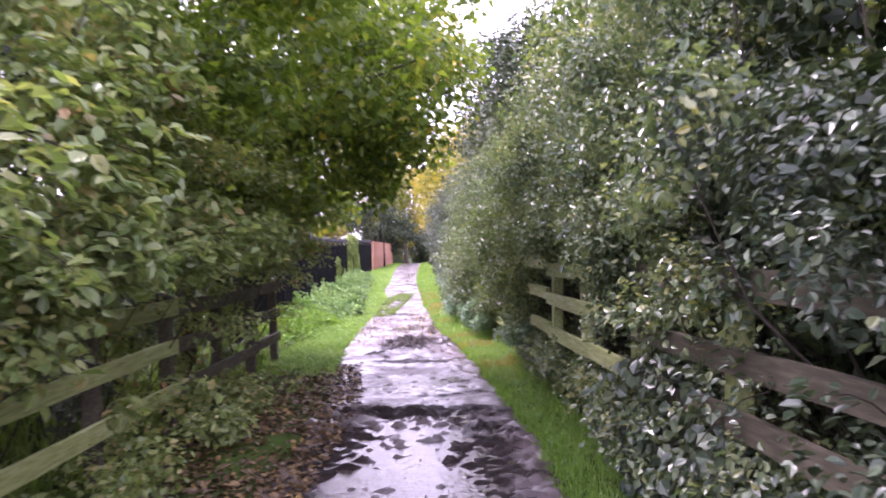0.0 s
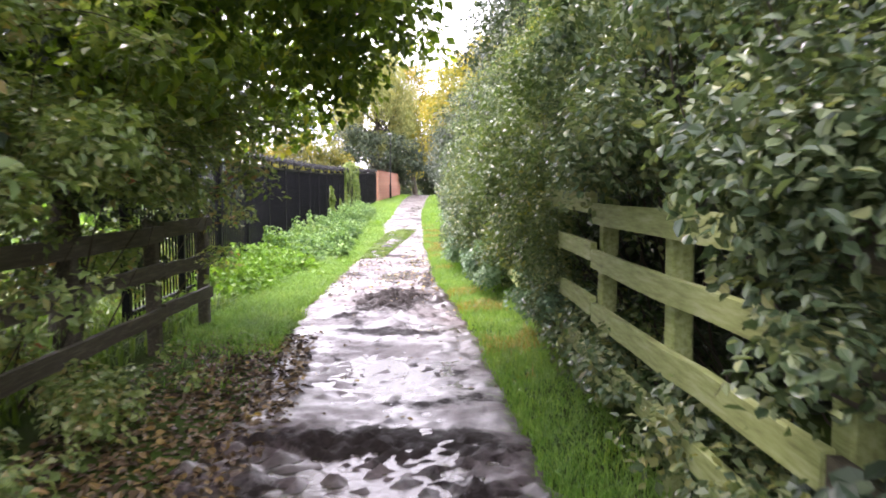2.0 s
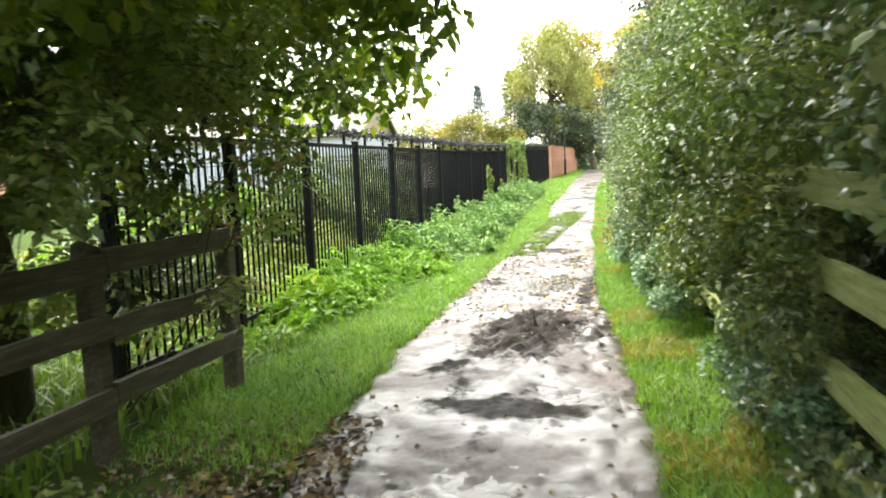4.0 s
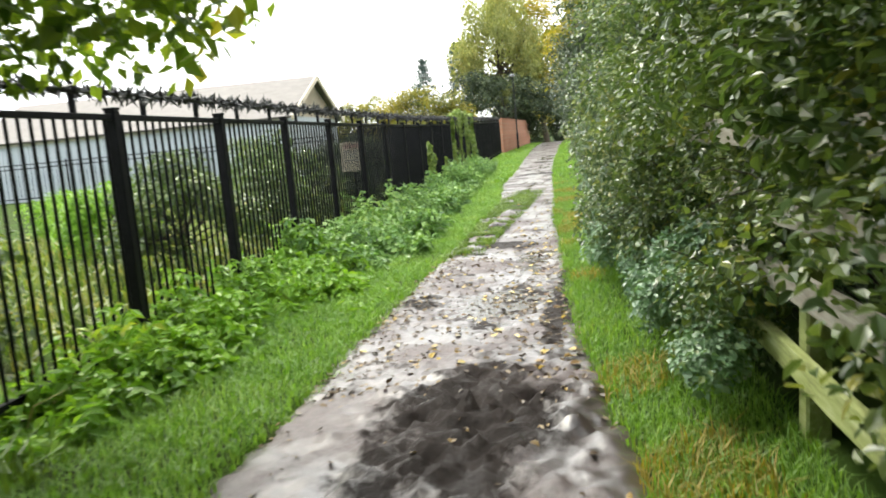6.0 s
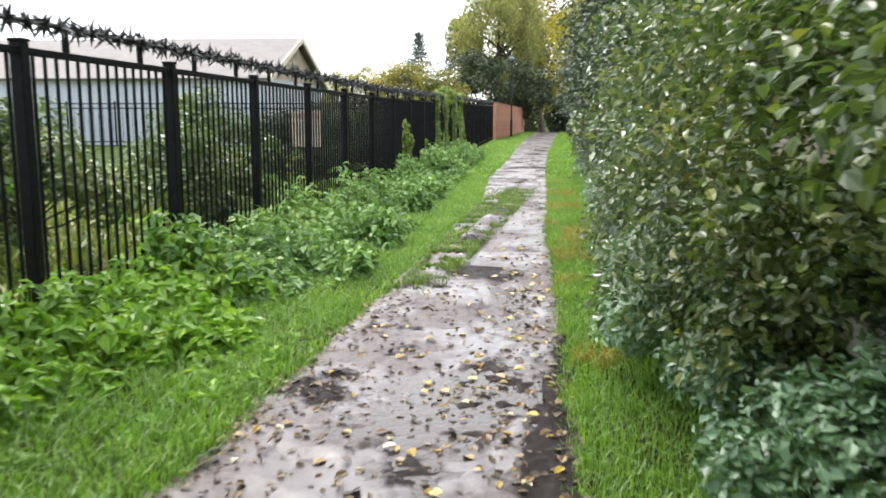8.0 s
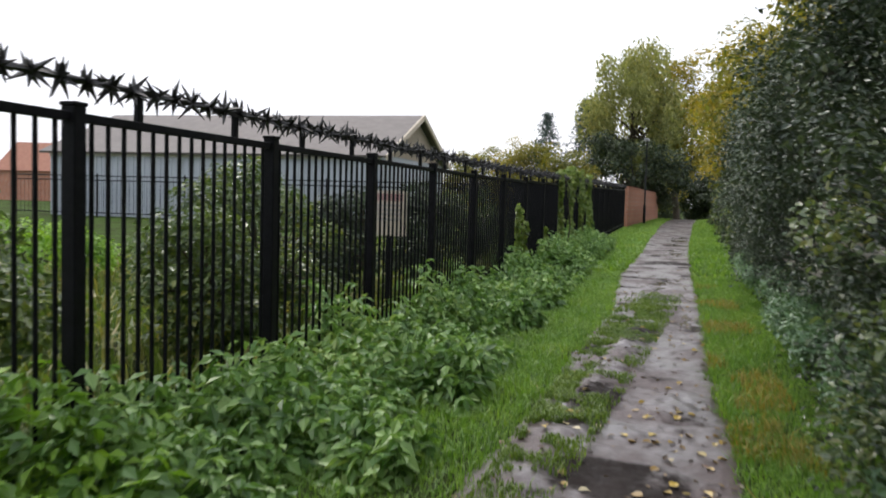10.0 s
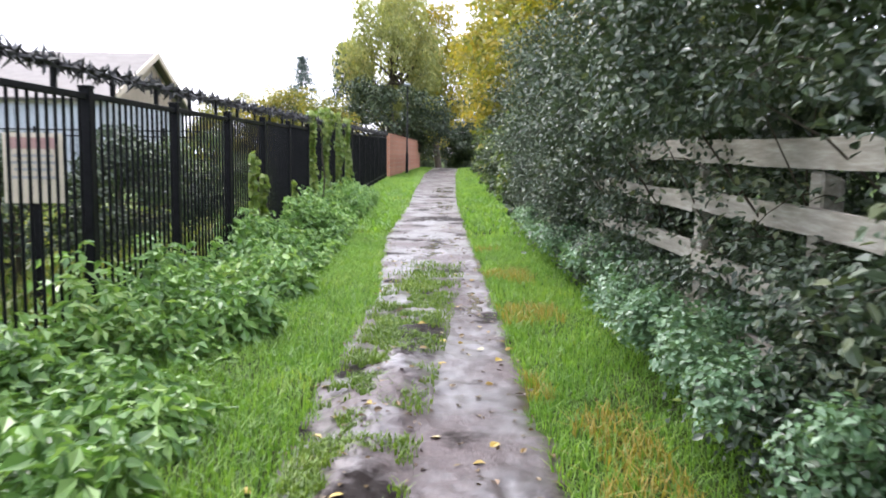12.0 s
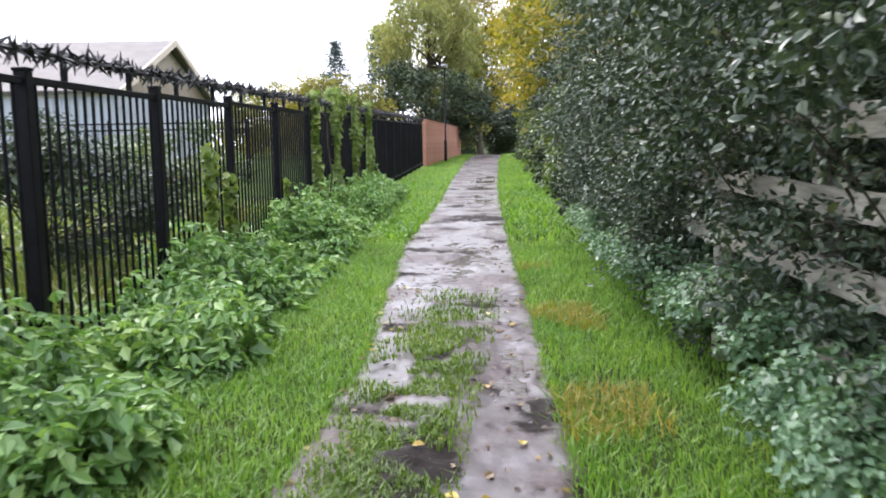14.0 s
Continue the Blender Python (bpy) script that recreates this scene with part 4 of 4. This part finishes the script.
for k in range(17):
    y0 = -1.8 + 2.2 * k
    tone = M_HOLLY if k > 9 or k < 2 else M_BRAMBLE if k in (2, 3, 4, 8, 9) else M_HEDGE
    hedge_shrub(y0, y0 + 2.2, right_face, 2.0, 0.25, 4.1 if k < 7 else 4.6 if k < 13 else 3.6, 19000 if k < 10 else 21000 if k < 14 else 12000, 0.048 if k < 10 else 0.046, tone, "dense overgrown shrub grown through the wooden fence", hedge_rng, density=36, keep=right_keep)


def far_face(y, z):
    return float(path_right(y)) + 1.4 + 0.35 * fbm(y, z, 0.4) + 0.12 * max(0.0, z - 2)


for k in range(9):
    y0 = 35.6 + 4.4 * k
    hedge_shrub(y0, y0 + 4.4, far_face, 2.2, 0.3, 2.7 + 0.3 * (k % 3), 5000, 0.12, M_HEDGE if k % 2 else M_DARK, "tall dense green shrub beside the path", hedge_rng, density=12)

tree_rng = np.random.default_rng(22)
# The tree at y -3.5 stands unseen behind the start, added for its shade.
for y, h, mat, reach in ((-3.5, 6.5, M_DARK, 2.4), (1.5, 6.4, M_DARK, 2.3), (6.5, 6.4, M_HEDGE, 2.1), (12, 7, M_HEDGE, 2.3), (18, 8.5, M_DARK, 2.5), (24, 8.5, M_DARK, 2.6), (30.5, 8, M_DARK, 2.4), (37, 8.5, M_OLIVE, 2.5)):
    x = float(right_fence_x(y)) + 2.5 + 0.9 * float(smooth(26, 32, y)) + 0.8 * float(1 - smooth(8, 15, y))
    tree("tree", (x, y), (x + 0.2, y + 0.3, h * 0.62), 0.16, [((x, y, h * 0.55), (reach, 3.2, h * 0.42)), ((x + 0.8, y, 1.6), (1.2, 3.0, 1.4))], 24000, 0.125, mat, "dark leafy tree behind the wooden fence", tree_rng, 110, (0.5, 0.95))
for x, y, h, r, mat, label in (
    (2.2, 45, 10.5, 3.0, M_OLIVE, "tall tree with olive and yellow autumn leaves"), (0.6, 53, 11.5, 3.2, M_OLIVE, "tall tree with olive and yellow autumn leaves"),
    (-0.2, 62, 12, 3.4, M_YELLOW, "tall tree with bright yellow autumn leaves"), (-0.4, 72, 12.5, 3.8, M_OLIVE, "tall tree with olive and yellow autumn leaves"),
    (3.4, 52, 13, 3.2, M_DARK, "tall dark green tree behind the hedge"),
):
    tree("tree", (x, y), (x, y, h * 0.7), 0.22, [((x, y, h * 0.55), (r, r, h * 0.42))], 7500, 0.26, mat, label, tree_rng, 60, (0.8, 1.5))


# ---- build: hedge and tree over the left fence ----
def left_face(y, z):
    return -2.35 - 0.03 * y + float(np.interp(z, [0, 1, 2, 3.2], [0.25, 0.2, 0.45, 0.4])) + 0.25 * fbm(y, z, 0.8)


def left_keep(x, y, z):
    if x > left_fence_x(y) - 0.12 and y > 0.6 and z < 1.4:
        return fbm(y + 9, z, 1.4) > (0.22 if y < 7 else 0.42)
    return x < -1.2


for k, (y0, y1, top, n) in enumerate(((-1.6, 1.0, 3.6, 6000), (1.0, 3.4, 3.6, 10000), (3.4, 5.6, 3.4, 10000), (5.6, 8.0, 3.2, 9000), (8.0, 11.2, 2.9, 9000))):
    hedge_shrub(y0, y1, left_face, 1.8, 0.25, top, n, 0.082 if k < 3 else 0.069, M_LEFT, "tangled hedge shrub with green, pink and yellow leaves", hedge_rng, leaning=-1, keep=left_keep)


def canopy_keep(x, y, z):
    low = 2.05 + 0.3 * max(0.0, x + 1.2) + 0.5 * max(0.0, 4.6 - y)
    if x < -2.6:
        low = 1.5
    return z > low and x < (0.15 if z < 3.5 else 0.6 - 0.3 * (z - 3.5)) and not (y > 12.0 and x > -1.3)


tree("tree", (-4.0, 10.4), (-3.7, 9.4, 4.6), 0.17, [((-3.2, 8.6, 4.0), (3.0, 4.8, 2.0)), ((-2.6, 11.3, 3.1), (2.2, 2.9, 1.1)), ((-2.4, 6.0, 3.8), (1.6, 2.0, 1.2)), ((-4.6, 11.4, 2.6), (1.8, 2.2, 1.2)), ((-3.3, 13.2, 2.7), (1.3, 1.5, 0.7)),  ((-0.5, 9.2, 4.3), (1.3, 2.4, 0.6)), ((-1.7, 9.0, 3.1), (1.3, 2.2, 0.75)), ((-0.85, 8.8, 3.4), (0.9, 2.0, 0.9)), ((-1.2, 11.0, 2.8), (1.1, 1.2, 0.5))], 72000, 0.112, M_MAPLE, "broad-leaved tree overhanging the path, dark green with yellow leaves", tree_rng, 380, (0.35, 0.7), False, 0.3, keep=canopy_keep)
for x, y, h in ((-6.2, 6.5, 4.5), (-8.5, 1.5, 5), (-8.2, 10.5, 3.6)):
    tree("tree", (x, y), (x, y, h * 0.6), 0.12, [((x, y, h * 0.52), (1.9, 2.2, h * 0.42))], 7000, 0.11, M_MAPLE, "leafy green tree behind the fence", tree_rng, 40, (0.5, 0.9))

# Fill behind the left fence; the dark leaf colour stands in for shade.
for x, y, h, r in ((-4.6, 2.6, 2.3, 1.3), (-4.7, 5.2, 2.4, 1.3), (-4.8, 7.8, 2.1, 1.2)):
    tagged(tree("shrub", (x, y), (x, y, h * 0.5), 0.05, [((x, y, h * 0.5), (r * 0.8, r, h * 0.46))], 7000, 0.085, M_DARK, "leafy shrub behind the wooden fence, leaf colour darkened for the shade", tree_rng, 50, (0.3, 0.55)), category="shrub")

# ---- build: shrubs in the yard behind the steel fence ----
for x, y, h, r, mat in ((-5.5, 14.3, 1.6, 0.8, M_HEDGE), (-6.0, 19.6, 1.6, 0.9, M_HEDGE), (-5.9, 22.6, 1.4, 0.7, M_HEDGE), (-6.4, 24.3, 1.9, 1.1, M_HEDGE), (-6.6, 27.6, 1.7, 1.0, M_DARK), (-7.0, 31.0, 1.9, 1.2, M_DARK), (-8.6, 22.0, 1.3, 1.0, M_NETTLE), (-7.8, 36.0, 2.2, 1.6, M_HEDGE), (-6.4, 15.0, 1.0, 0.8, M_NETTLE), (-9.5, 30.0, 2.0, 1.6, M_HEDGE), (-12.0, 26.0, 1.2, 1.4, M_NETTLE)):
    shrub = tree("shrub", (x, y), (x, y, h * 0.5), 0.04, [((x, y, h * 0.5), (r, r, h * 0.45))], 6500, 0.078, mat, "leafy green shrub in the yard behind the steel fence", tree_rng, 26, (0.25, 0.45))
    tagged(shrub, category="shrub")


# ---- build: ivy on the steel fence ----
def ivy_column(y, h, w, n, rng):
    x = float(steel_fence_x(y)) + 0.05
    z0 = float(rise(y))
    ob = thing("ivy", pose(x, y, z0), "pale green ivy climbing a post of the steel fence", "ivy", "ivy columns")
    t = rng.uniform(0, 1, n)
    a = rng.uniform(0, 6.28, n)
    r = w * (0.6 + 0.5 * np.sin(t * 9 + y)) * rng.uniform(0.4, 1, n) ** 0.5
    base = np.stack([np.cos(a) * r * 0.6, np.sin(a) * r, t * h], 1)
    normal = unit(np.stack([np.cos(a), np.sin(a), np.full(n, 0.5)], 1) + rng.normal(0, 0.3, (n, 3)))
    part_mesh("leaves", leaf_mesh("leaves", base, normal, np.full(n, 0.1), M_IVY, rng, 0.8), ob)
    part_mesh("stem", stems_mesh("stem", [limb(rng, (0.05, 0, -0.05), (0.03, 0, h), 0.02, 0.008)]), ob)


ivy_rng = np.random.default_rng(31)
for y, h, w, n in ((35.6, 2.25, 0.16, 800), (37.4, 2.35, 0.3, 1600), (39.6, 2.35, 0.3, 1500), (41.8, 2.3, 0.22, 900), (30.4, 1.45, 0.10, 260), (31.0, 1.2, 0.09, 200), (33.6, 0.9, 0.12, 200)):
    ivy_column(y, h, w, n, ivy_rng)


# ---- build: brick wall at the end of the steel fence ----
def build_brick_wall():
    a, b = np.array([-6.72, 59.9]), np.array([-7.1, 81.0])
    d = b - a
    m = pose(a[0], a[1], 0, 0, 0, math.degrees(math.atan2(-d[0], d[1])))
    wall = thing("brick_wall", m, "orange-red brick garden wall with a brick coping", "wall")
    size = float(np.linalg.norm(d))
    part("wall", box_bm((0.22, size, 2.5), (0, size / 2, 1.25), 0.0), M_BRICK, wall)
    part("coping", box_bm((0.28, size, 0.075), (0, size / 2, 2.54), 0.01), M_BRICK, wall)


build_brick_wall()


# ---- build: long clad building, yard fence, board, house, street lamp ----
def build_shed():
    """Ridge along local x; the gable end at the origin looks along +x."""
    turn = 5.6
    shed = thing("industrial_shed", pose(-18.0, 58.2, 0.2, 0, 0, turn), "long low industrial building with pale ribbed cladding and brown-grey roof", "building")
    L, W, E, R = 18.6, 6.0, 3.5, 5.9
    bm = bmesh.new()
    pts = [(-L, -W, 0), (0, -W, 0), (0, W, 0), (-L, W, 0), (-L, -W, E), (0, -W, E), (0, W, E), (-L, W, E)]
    v = [bm.verts.new(p) for p in pts]
    g0, g1 = bm.verts.new((0, 0, R - 0.1)), bm.verts.new((-L, 0, R - 0.1))
    for f in ((v[0], v[1], v[5], v[4]), (v[2], v[3], v[7], v[6]), (v[1], v[2], v[6], g0, v[5]), (v[3], v[0], v[4], g1, v[7])):
        bm.faces.new(f)
    part("wall", bm, M_CLAD, shed)
    rib = raw_mesh("rib", *(lambda b: ([tuple(q.co) for q in b.verts], [[[w.index for w in f.verts] for f in b.faces]]))(indexed(box_bm((0.09, 0.05, E - 0.3), (0, 0, (E - 0.3) / 2)))), M_CLAD)
    for k in range(58):
        ob = part_mesh("rib", rib, shed)
        ob.location = (-L + 0.25 + k * 0.32, -W - 0.025, 0.1)
    for s in (-1, 1):
        slope = math.hypot(W + 0.4, R - E + 0.15)
        bm = box_bm((L + 0.8, slope, 0.12), (0, 0, 0), 0.01)
        bm.transform(Matrix.Translation((-L / 2, s * (W + 0.4) / 2, (E + R) / 2 - 0.05)) @ Matrix.Rotation(-s * math.atan2(R - E + 0.15, W + 0.4), 4, "X"))
        part("roof", bm, M_ROOF, shed)
        bm = box_bm((0.1, slope, 0.28), (0, 0, 0), 0.01)
        bm.transform(Matrix.Translation((0.45, s * (W + 0.4) / 2, (E + R) / 2 - 0.1)) @ Matrix.Rotation(-s * math.atan2(R - E + 0.15, W + 0.4), 4, "X"))
        part("bargeboard", bm, M_BARGE, shed)
    bm = bmesh.new()
    bm.faces.new([bm.verts.new(p) for p in ((0.03, -W + 0.3, E), (0.03, W - 0.3, E), (0.03, 0, R - 0.2))])
    bmesh.ops.solidify(bm, geom=bm.faces[:], thickness=0.02)
    part("gable_panel", bm, M_BARGE, shed)
    part("eaves_band", box_bm((L, 0.08, 0.3), (-L / 2, -W - 0.06, E - 0.15), 0.01), M_PALE, shed)


def indexed(bm):
    bm.verts.ensure_lookup_table()
    bm.verts.index_update()
    return bm


build_shed()


def build_yard_fence():
    """Black posts, rails and thin uprights along the shed's front."""
    fence = thing("yard_fence", pose(-12.0, 51.4, float(rise(51.4)), 0, 0, 95.6), "black steel railing fence in front of the clad building", "fence")
    post = raw_mesh("post", *(lambda v, f: (v, [f]))(*tube([(0, 0, -0.6), (0, 0, 2.2)], [0.05, 0.05], 6)), M_BLACK)
    upright = raw_mesh("upright", *(lambda v, f: (v, [f]))(*tube([(0, 0, 0.1), (0, 0, 2.05)], [0.011, 0.011], 4)), M_BLACK)
    for k in range(11):
        part_mesh("post", post, fence).location = (0, 2.5 * k, 0)
    for k in range(100):
        part_mesh("upright", upright, fence).location = (0, 0.25 * (k + 0.5), 0)
    for z in (0.2, 1.85, 2.08):
        part_mesh("rail", raw_mesh("rail", *(lambda v, f: (v, [f]))(*tube([(0, 0, z), (0, 25.0, z)], [0.03, 0.03], 5)), M_BLACK), fence)


build_yard_fence()


def build_house():
    house = thing("house", pose(-64, 80, -1.6, 0, 0, 20), "distant orange brick house with tiled roof", "house")
    part("wall", box_bm((9, 8, 5), (0, 0, 2.5)), M_BRICK, house)
    bm = bmesh.new()
    pts = [(-4.9, -4.4, 4.9), (4.9, -4.4, 4.9), (4.9, 4.4, 4.9), (-4.9, 4.4, 4.9), (-4.7, 0, 7.8), (4.7, 0, 7.8)]
    v = [bm.verts.new(p) for p in pts]
    for f in ((0, 1, 5, 4), (2, 3, 4, 5), (1, 2, 5), (3, 0, 4), (3, 2, 1, 0)):
        bm.faces.new([v[i] for i in f])
    part("roof", bm, M_TILE, house)


build_house()


def build_sign():
    sign = thing("sign_board", pose(-5.6, 26.3, 0, 0, 0, 12), "cream notice board with faded red heading on a dark post", "sign")
    part("panel", box_bm((0.5, 0.015, 0.62), (0, 0, 1.36), 0.004), M_BARGE, sign)
    part("heading", box_bm((0.4, 0.004, 0.1), (0, -0.0115, 1.58)), M_SIGN_RED, sign, "faded red heading")
    for w, z in ((0.34, 1.47), (0.38, 1.41), (0.32, 1.35), (0.36, 1.28)):
        part("text_line", box_bm((w, 0.004, 0.025), (0, -0.0115, z)), M_BOARD, sign)
    part("post", box_bm((0.07, 0.07, 1.66), (0, 0.045, 0.81), 0.004), M_BLACK, sign)


build_sign()


def build_street_lamp():
    lamp = thing("street_lamp", pose(-6.4, 66, float(rise(66))), "slim grey street lamp beside the brick wall", "street lamp")
    part_mesh("pole", raw_mesh("pole", *(lambda v, f: (v, [f]))(*tube([(0, 0, 0), (0, 0, 1.2), (0, 0, 1.21), (0, 0, 5.0)], [0.08, 0.08, 0.05, 0.04], 10)), M_BLACK, True), lamp)
    part("lantern", box_bm((0.28, 0.6, 0.14), (0, -0.25, 5.05), 0.03), M_GALV, lamp, "grey lantern head")


build_street_lamp()

# ---- build: trees at the end of the lane ----
far_rng = np.random.default_rng(51)
tree("willow_tree", (-9.5, 84), (-9.5, 84, 9), 0.4, [((-9.5, 84, 8.6), (4.2, 4, 5.4)), ((-8.6, 84, 12.5), (2.4, 2.4, 2.2))], 19000, 0.34, M_WILLOW, "large drooping willow with pale olive leaves", far_rng, 110, (0.7, 1.3), False, 1.2, 1.5, 0.4)
tree("tree", (-6.0, 88), (-6, 88, 8), 0.3, [((-6.0, 88, 8.5), (2.6, 3, 6.0))], 12000, 0.26, M_YELLOW, "tall tree with yellow autumn leaves", far_rng, 60, (0.8, 1.4))
tree("tree", (-8.6, 78), (-8.6, 78, 4), 0.25, [((-9.0, 79, 4.0), (4.2, 2.0, 3.2))], 16000, 0.2, M_DARK, "dark evergreen tree behind the brick wall", far_rng, 80, (0.6, 1.2))
for bx, by in ((-8.5, 93), (-0.5, 94), (2.5, 90), (-4.5, 97)):
    tagged(tree("shrub", (bx, by), (bx, by, 2.5), 0.1, [((bx, by, 2.3), (2.4, 1.6, 2.3))], 9000, 0.22, M_DARK, "dark evergreen shrub closing the end of the path", far_rng, 60, (0.6, 1.0)), category="shrub")
tree("tree", (-3.4, 99), (-3.4, 99, 5), 0.25, [((-3.6, 99, 4.0), (4.4, 2, 3.9))], 16000, 0.2, M_DARK, "dark tree closing the end of the path", far_rng, 80, (0.6, 1.2))
for x, y, h, mat, label in ((-20.5, 82, 7.0, M_OLIVE, "rounded bush with olive autumn leaves"), (-18.0, 80, 8.0, M_YELLOW, "rounded bush with bright yellow leaves"), (-15.8, 78, 6.6, M_OLIVE, "rounded bush with olive autumn leaves"), (-13.0, 76, 5.6, M_OLIVE, "rounded bush with olive autumn leaves"), (-23.5, 84, 6.2, M_OLIVE, "rounded bush with olive autumn leaves")):
    b = tree("bush", (x, y), (x, y, h * 0.5), 0.12, [((x, y, h * 0.5), (2.2, 2.0, h * 0.42))], 6000, 0.2, mat, label, far_rng, 40, (0.6, 1.1))
    tagged(b, category="bush")


def spruce(x, y, h, rng):
    z0 = float(rise(y))
    ob = thing("spruce_tree", pose(x, y, z0), "dark blue-green spruce with layered branches", "tree")
    base, normal, pieces = [], [], [limb(rng, (0, 0, 0), (0, 0, h), 0.14, 0.01, 7, 0.01)]
    for z in np.arange(0.8, h - 0.1, 0.36):
        reach = 4.2 * (1 - z / h) ** 0.9 + 0.12
        for k in range(8):
            a = rng.uniform(0, 6.28)
            tip = np.array([math.cos(a), math.sin(a), -0.12]) * reach * rng.uniform(0.75, 1.1) + [0, 0, z]
            pieces.append(limb(rng, (0, 0, z), tip, 0.02, 0.005, 4, 0.05))
            t = rng.uniform(0.1, 1, (22, 1))
            base.append(np.array([0, 0, z]) + (tip - [0, 0, z]) * t + rng.normal(0, 0.14, (22, 3)))
    base = np.concatenate(base)
    part_mesh("crown", leaf_mesh("crown", base, unit(rng.normal(0, 0.5, base.shape) + UP), np.full(len(base), 0.26), M_SPRUCE, rng, 0.3, 0.1, 0.5, False), ob)
    part_mesh("trunk", stems_mesh("trunk", pieces), ob)


spruce(-15.6, 80, 8.2, far_rng)
spruce(-13.4, 84, 9.6, far_rng)


def build_woods():
    """Woods far off that close the horizon on all sides."""
    rng = np.random.default_rng(61)
    ang = rng.uniform(0, 2 * np.pi, 420)
    d = rng.uniform(115, 150, 420)
    c = np.stack([np.cos(ang) * d - 3, np.sin(ang) * d + 15, rng.uniform(0.5, 4.2, 420)], 1)
    base, normal = in_clumps(rng, c, rng.uniform(1.8, 3.6, 420), 15000)
    ob = new("far_woods", leaf_mesh("far_woods", base, normal, np.full(len(base), 1.15), M_OLIVE, rng, 0.8, 0.2, 0.0, False))
    tagged(ob, "belt of autumn woods far beyond the lane", "woods", kind="stuff")


build_woods()
build_grass()
build_nettles(11.8, 19.0, 1700, M_NETTLE, "bright green young nettles beside the black fence", 12)
build_nettles(18.6, 44, 5200, M_NETTLE_DARK, "tall grey-green nettles crowding the black fence", 15)
build_low_weeds()
build_ground_ivy()
build_fallen_leaves()
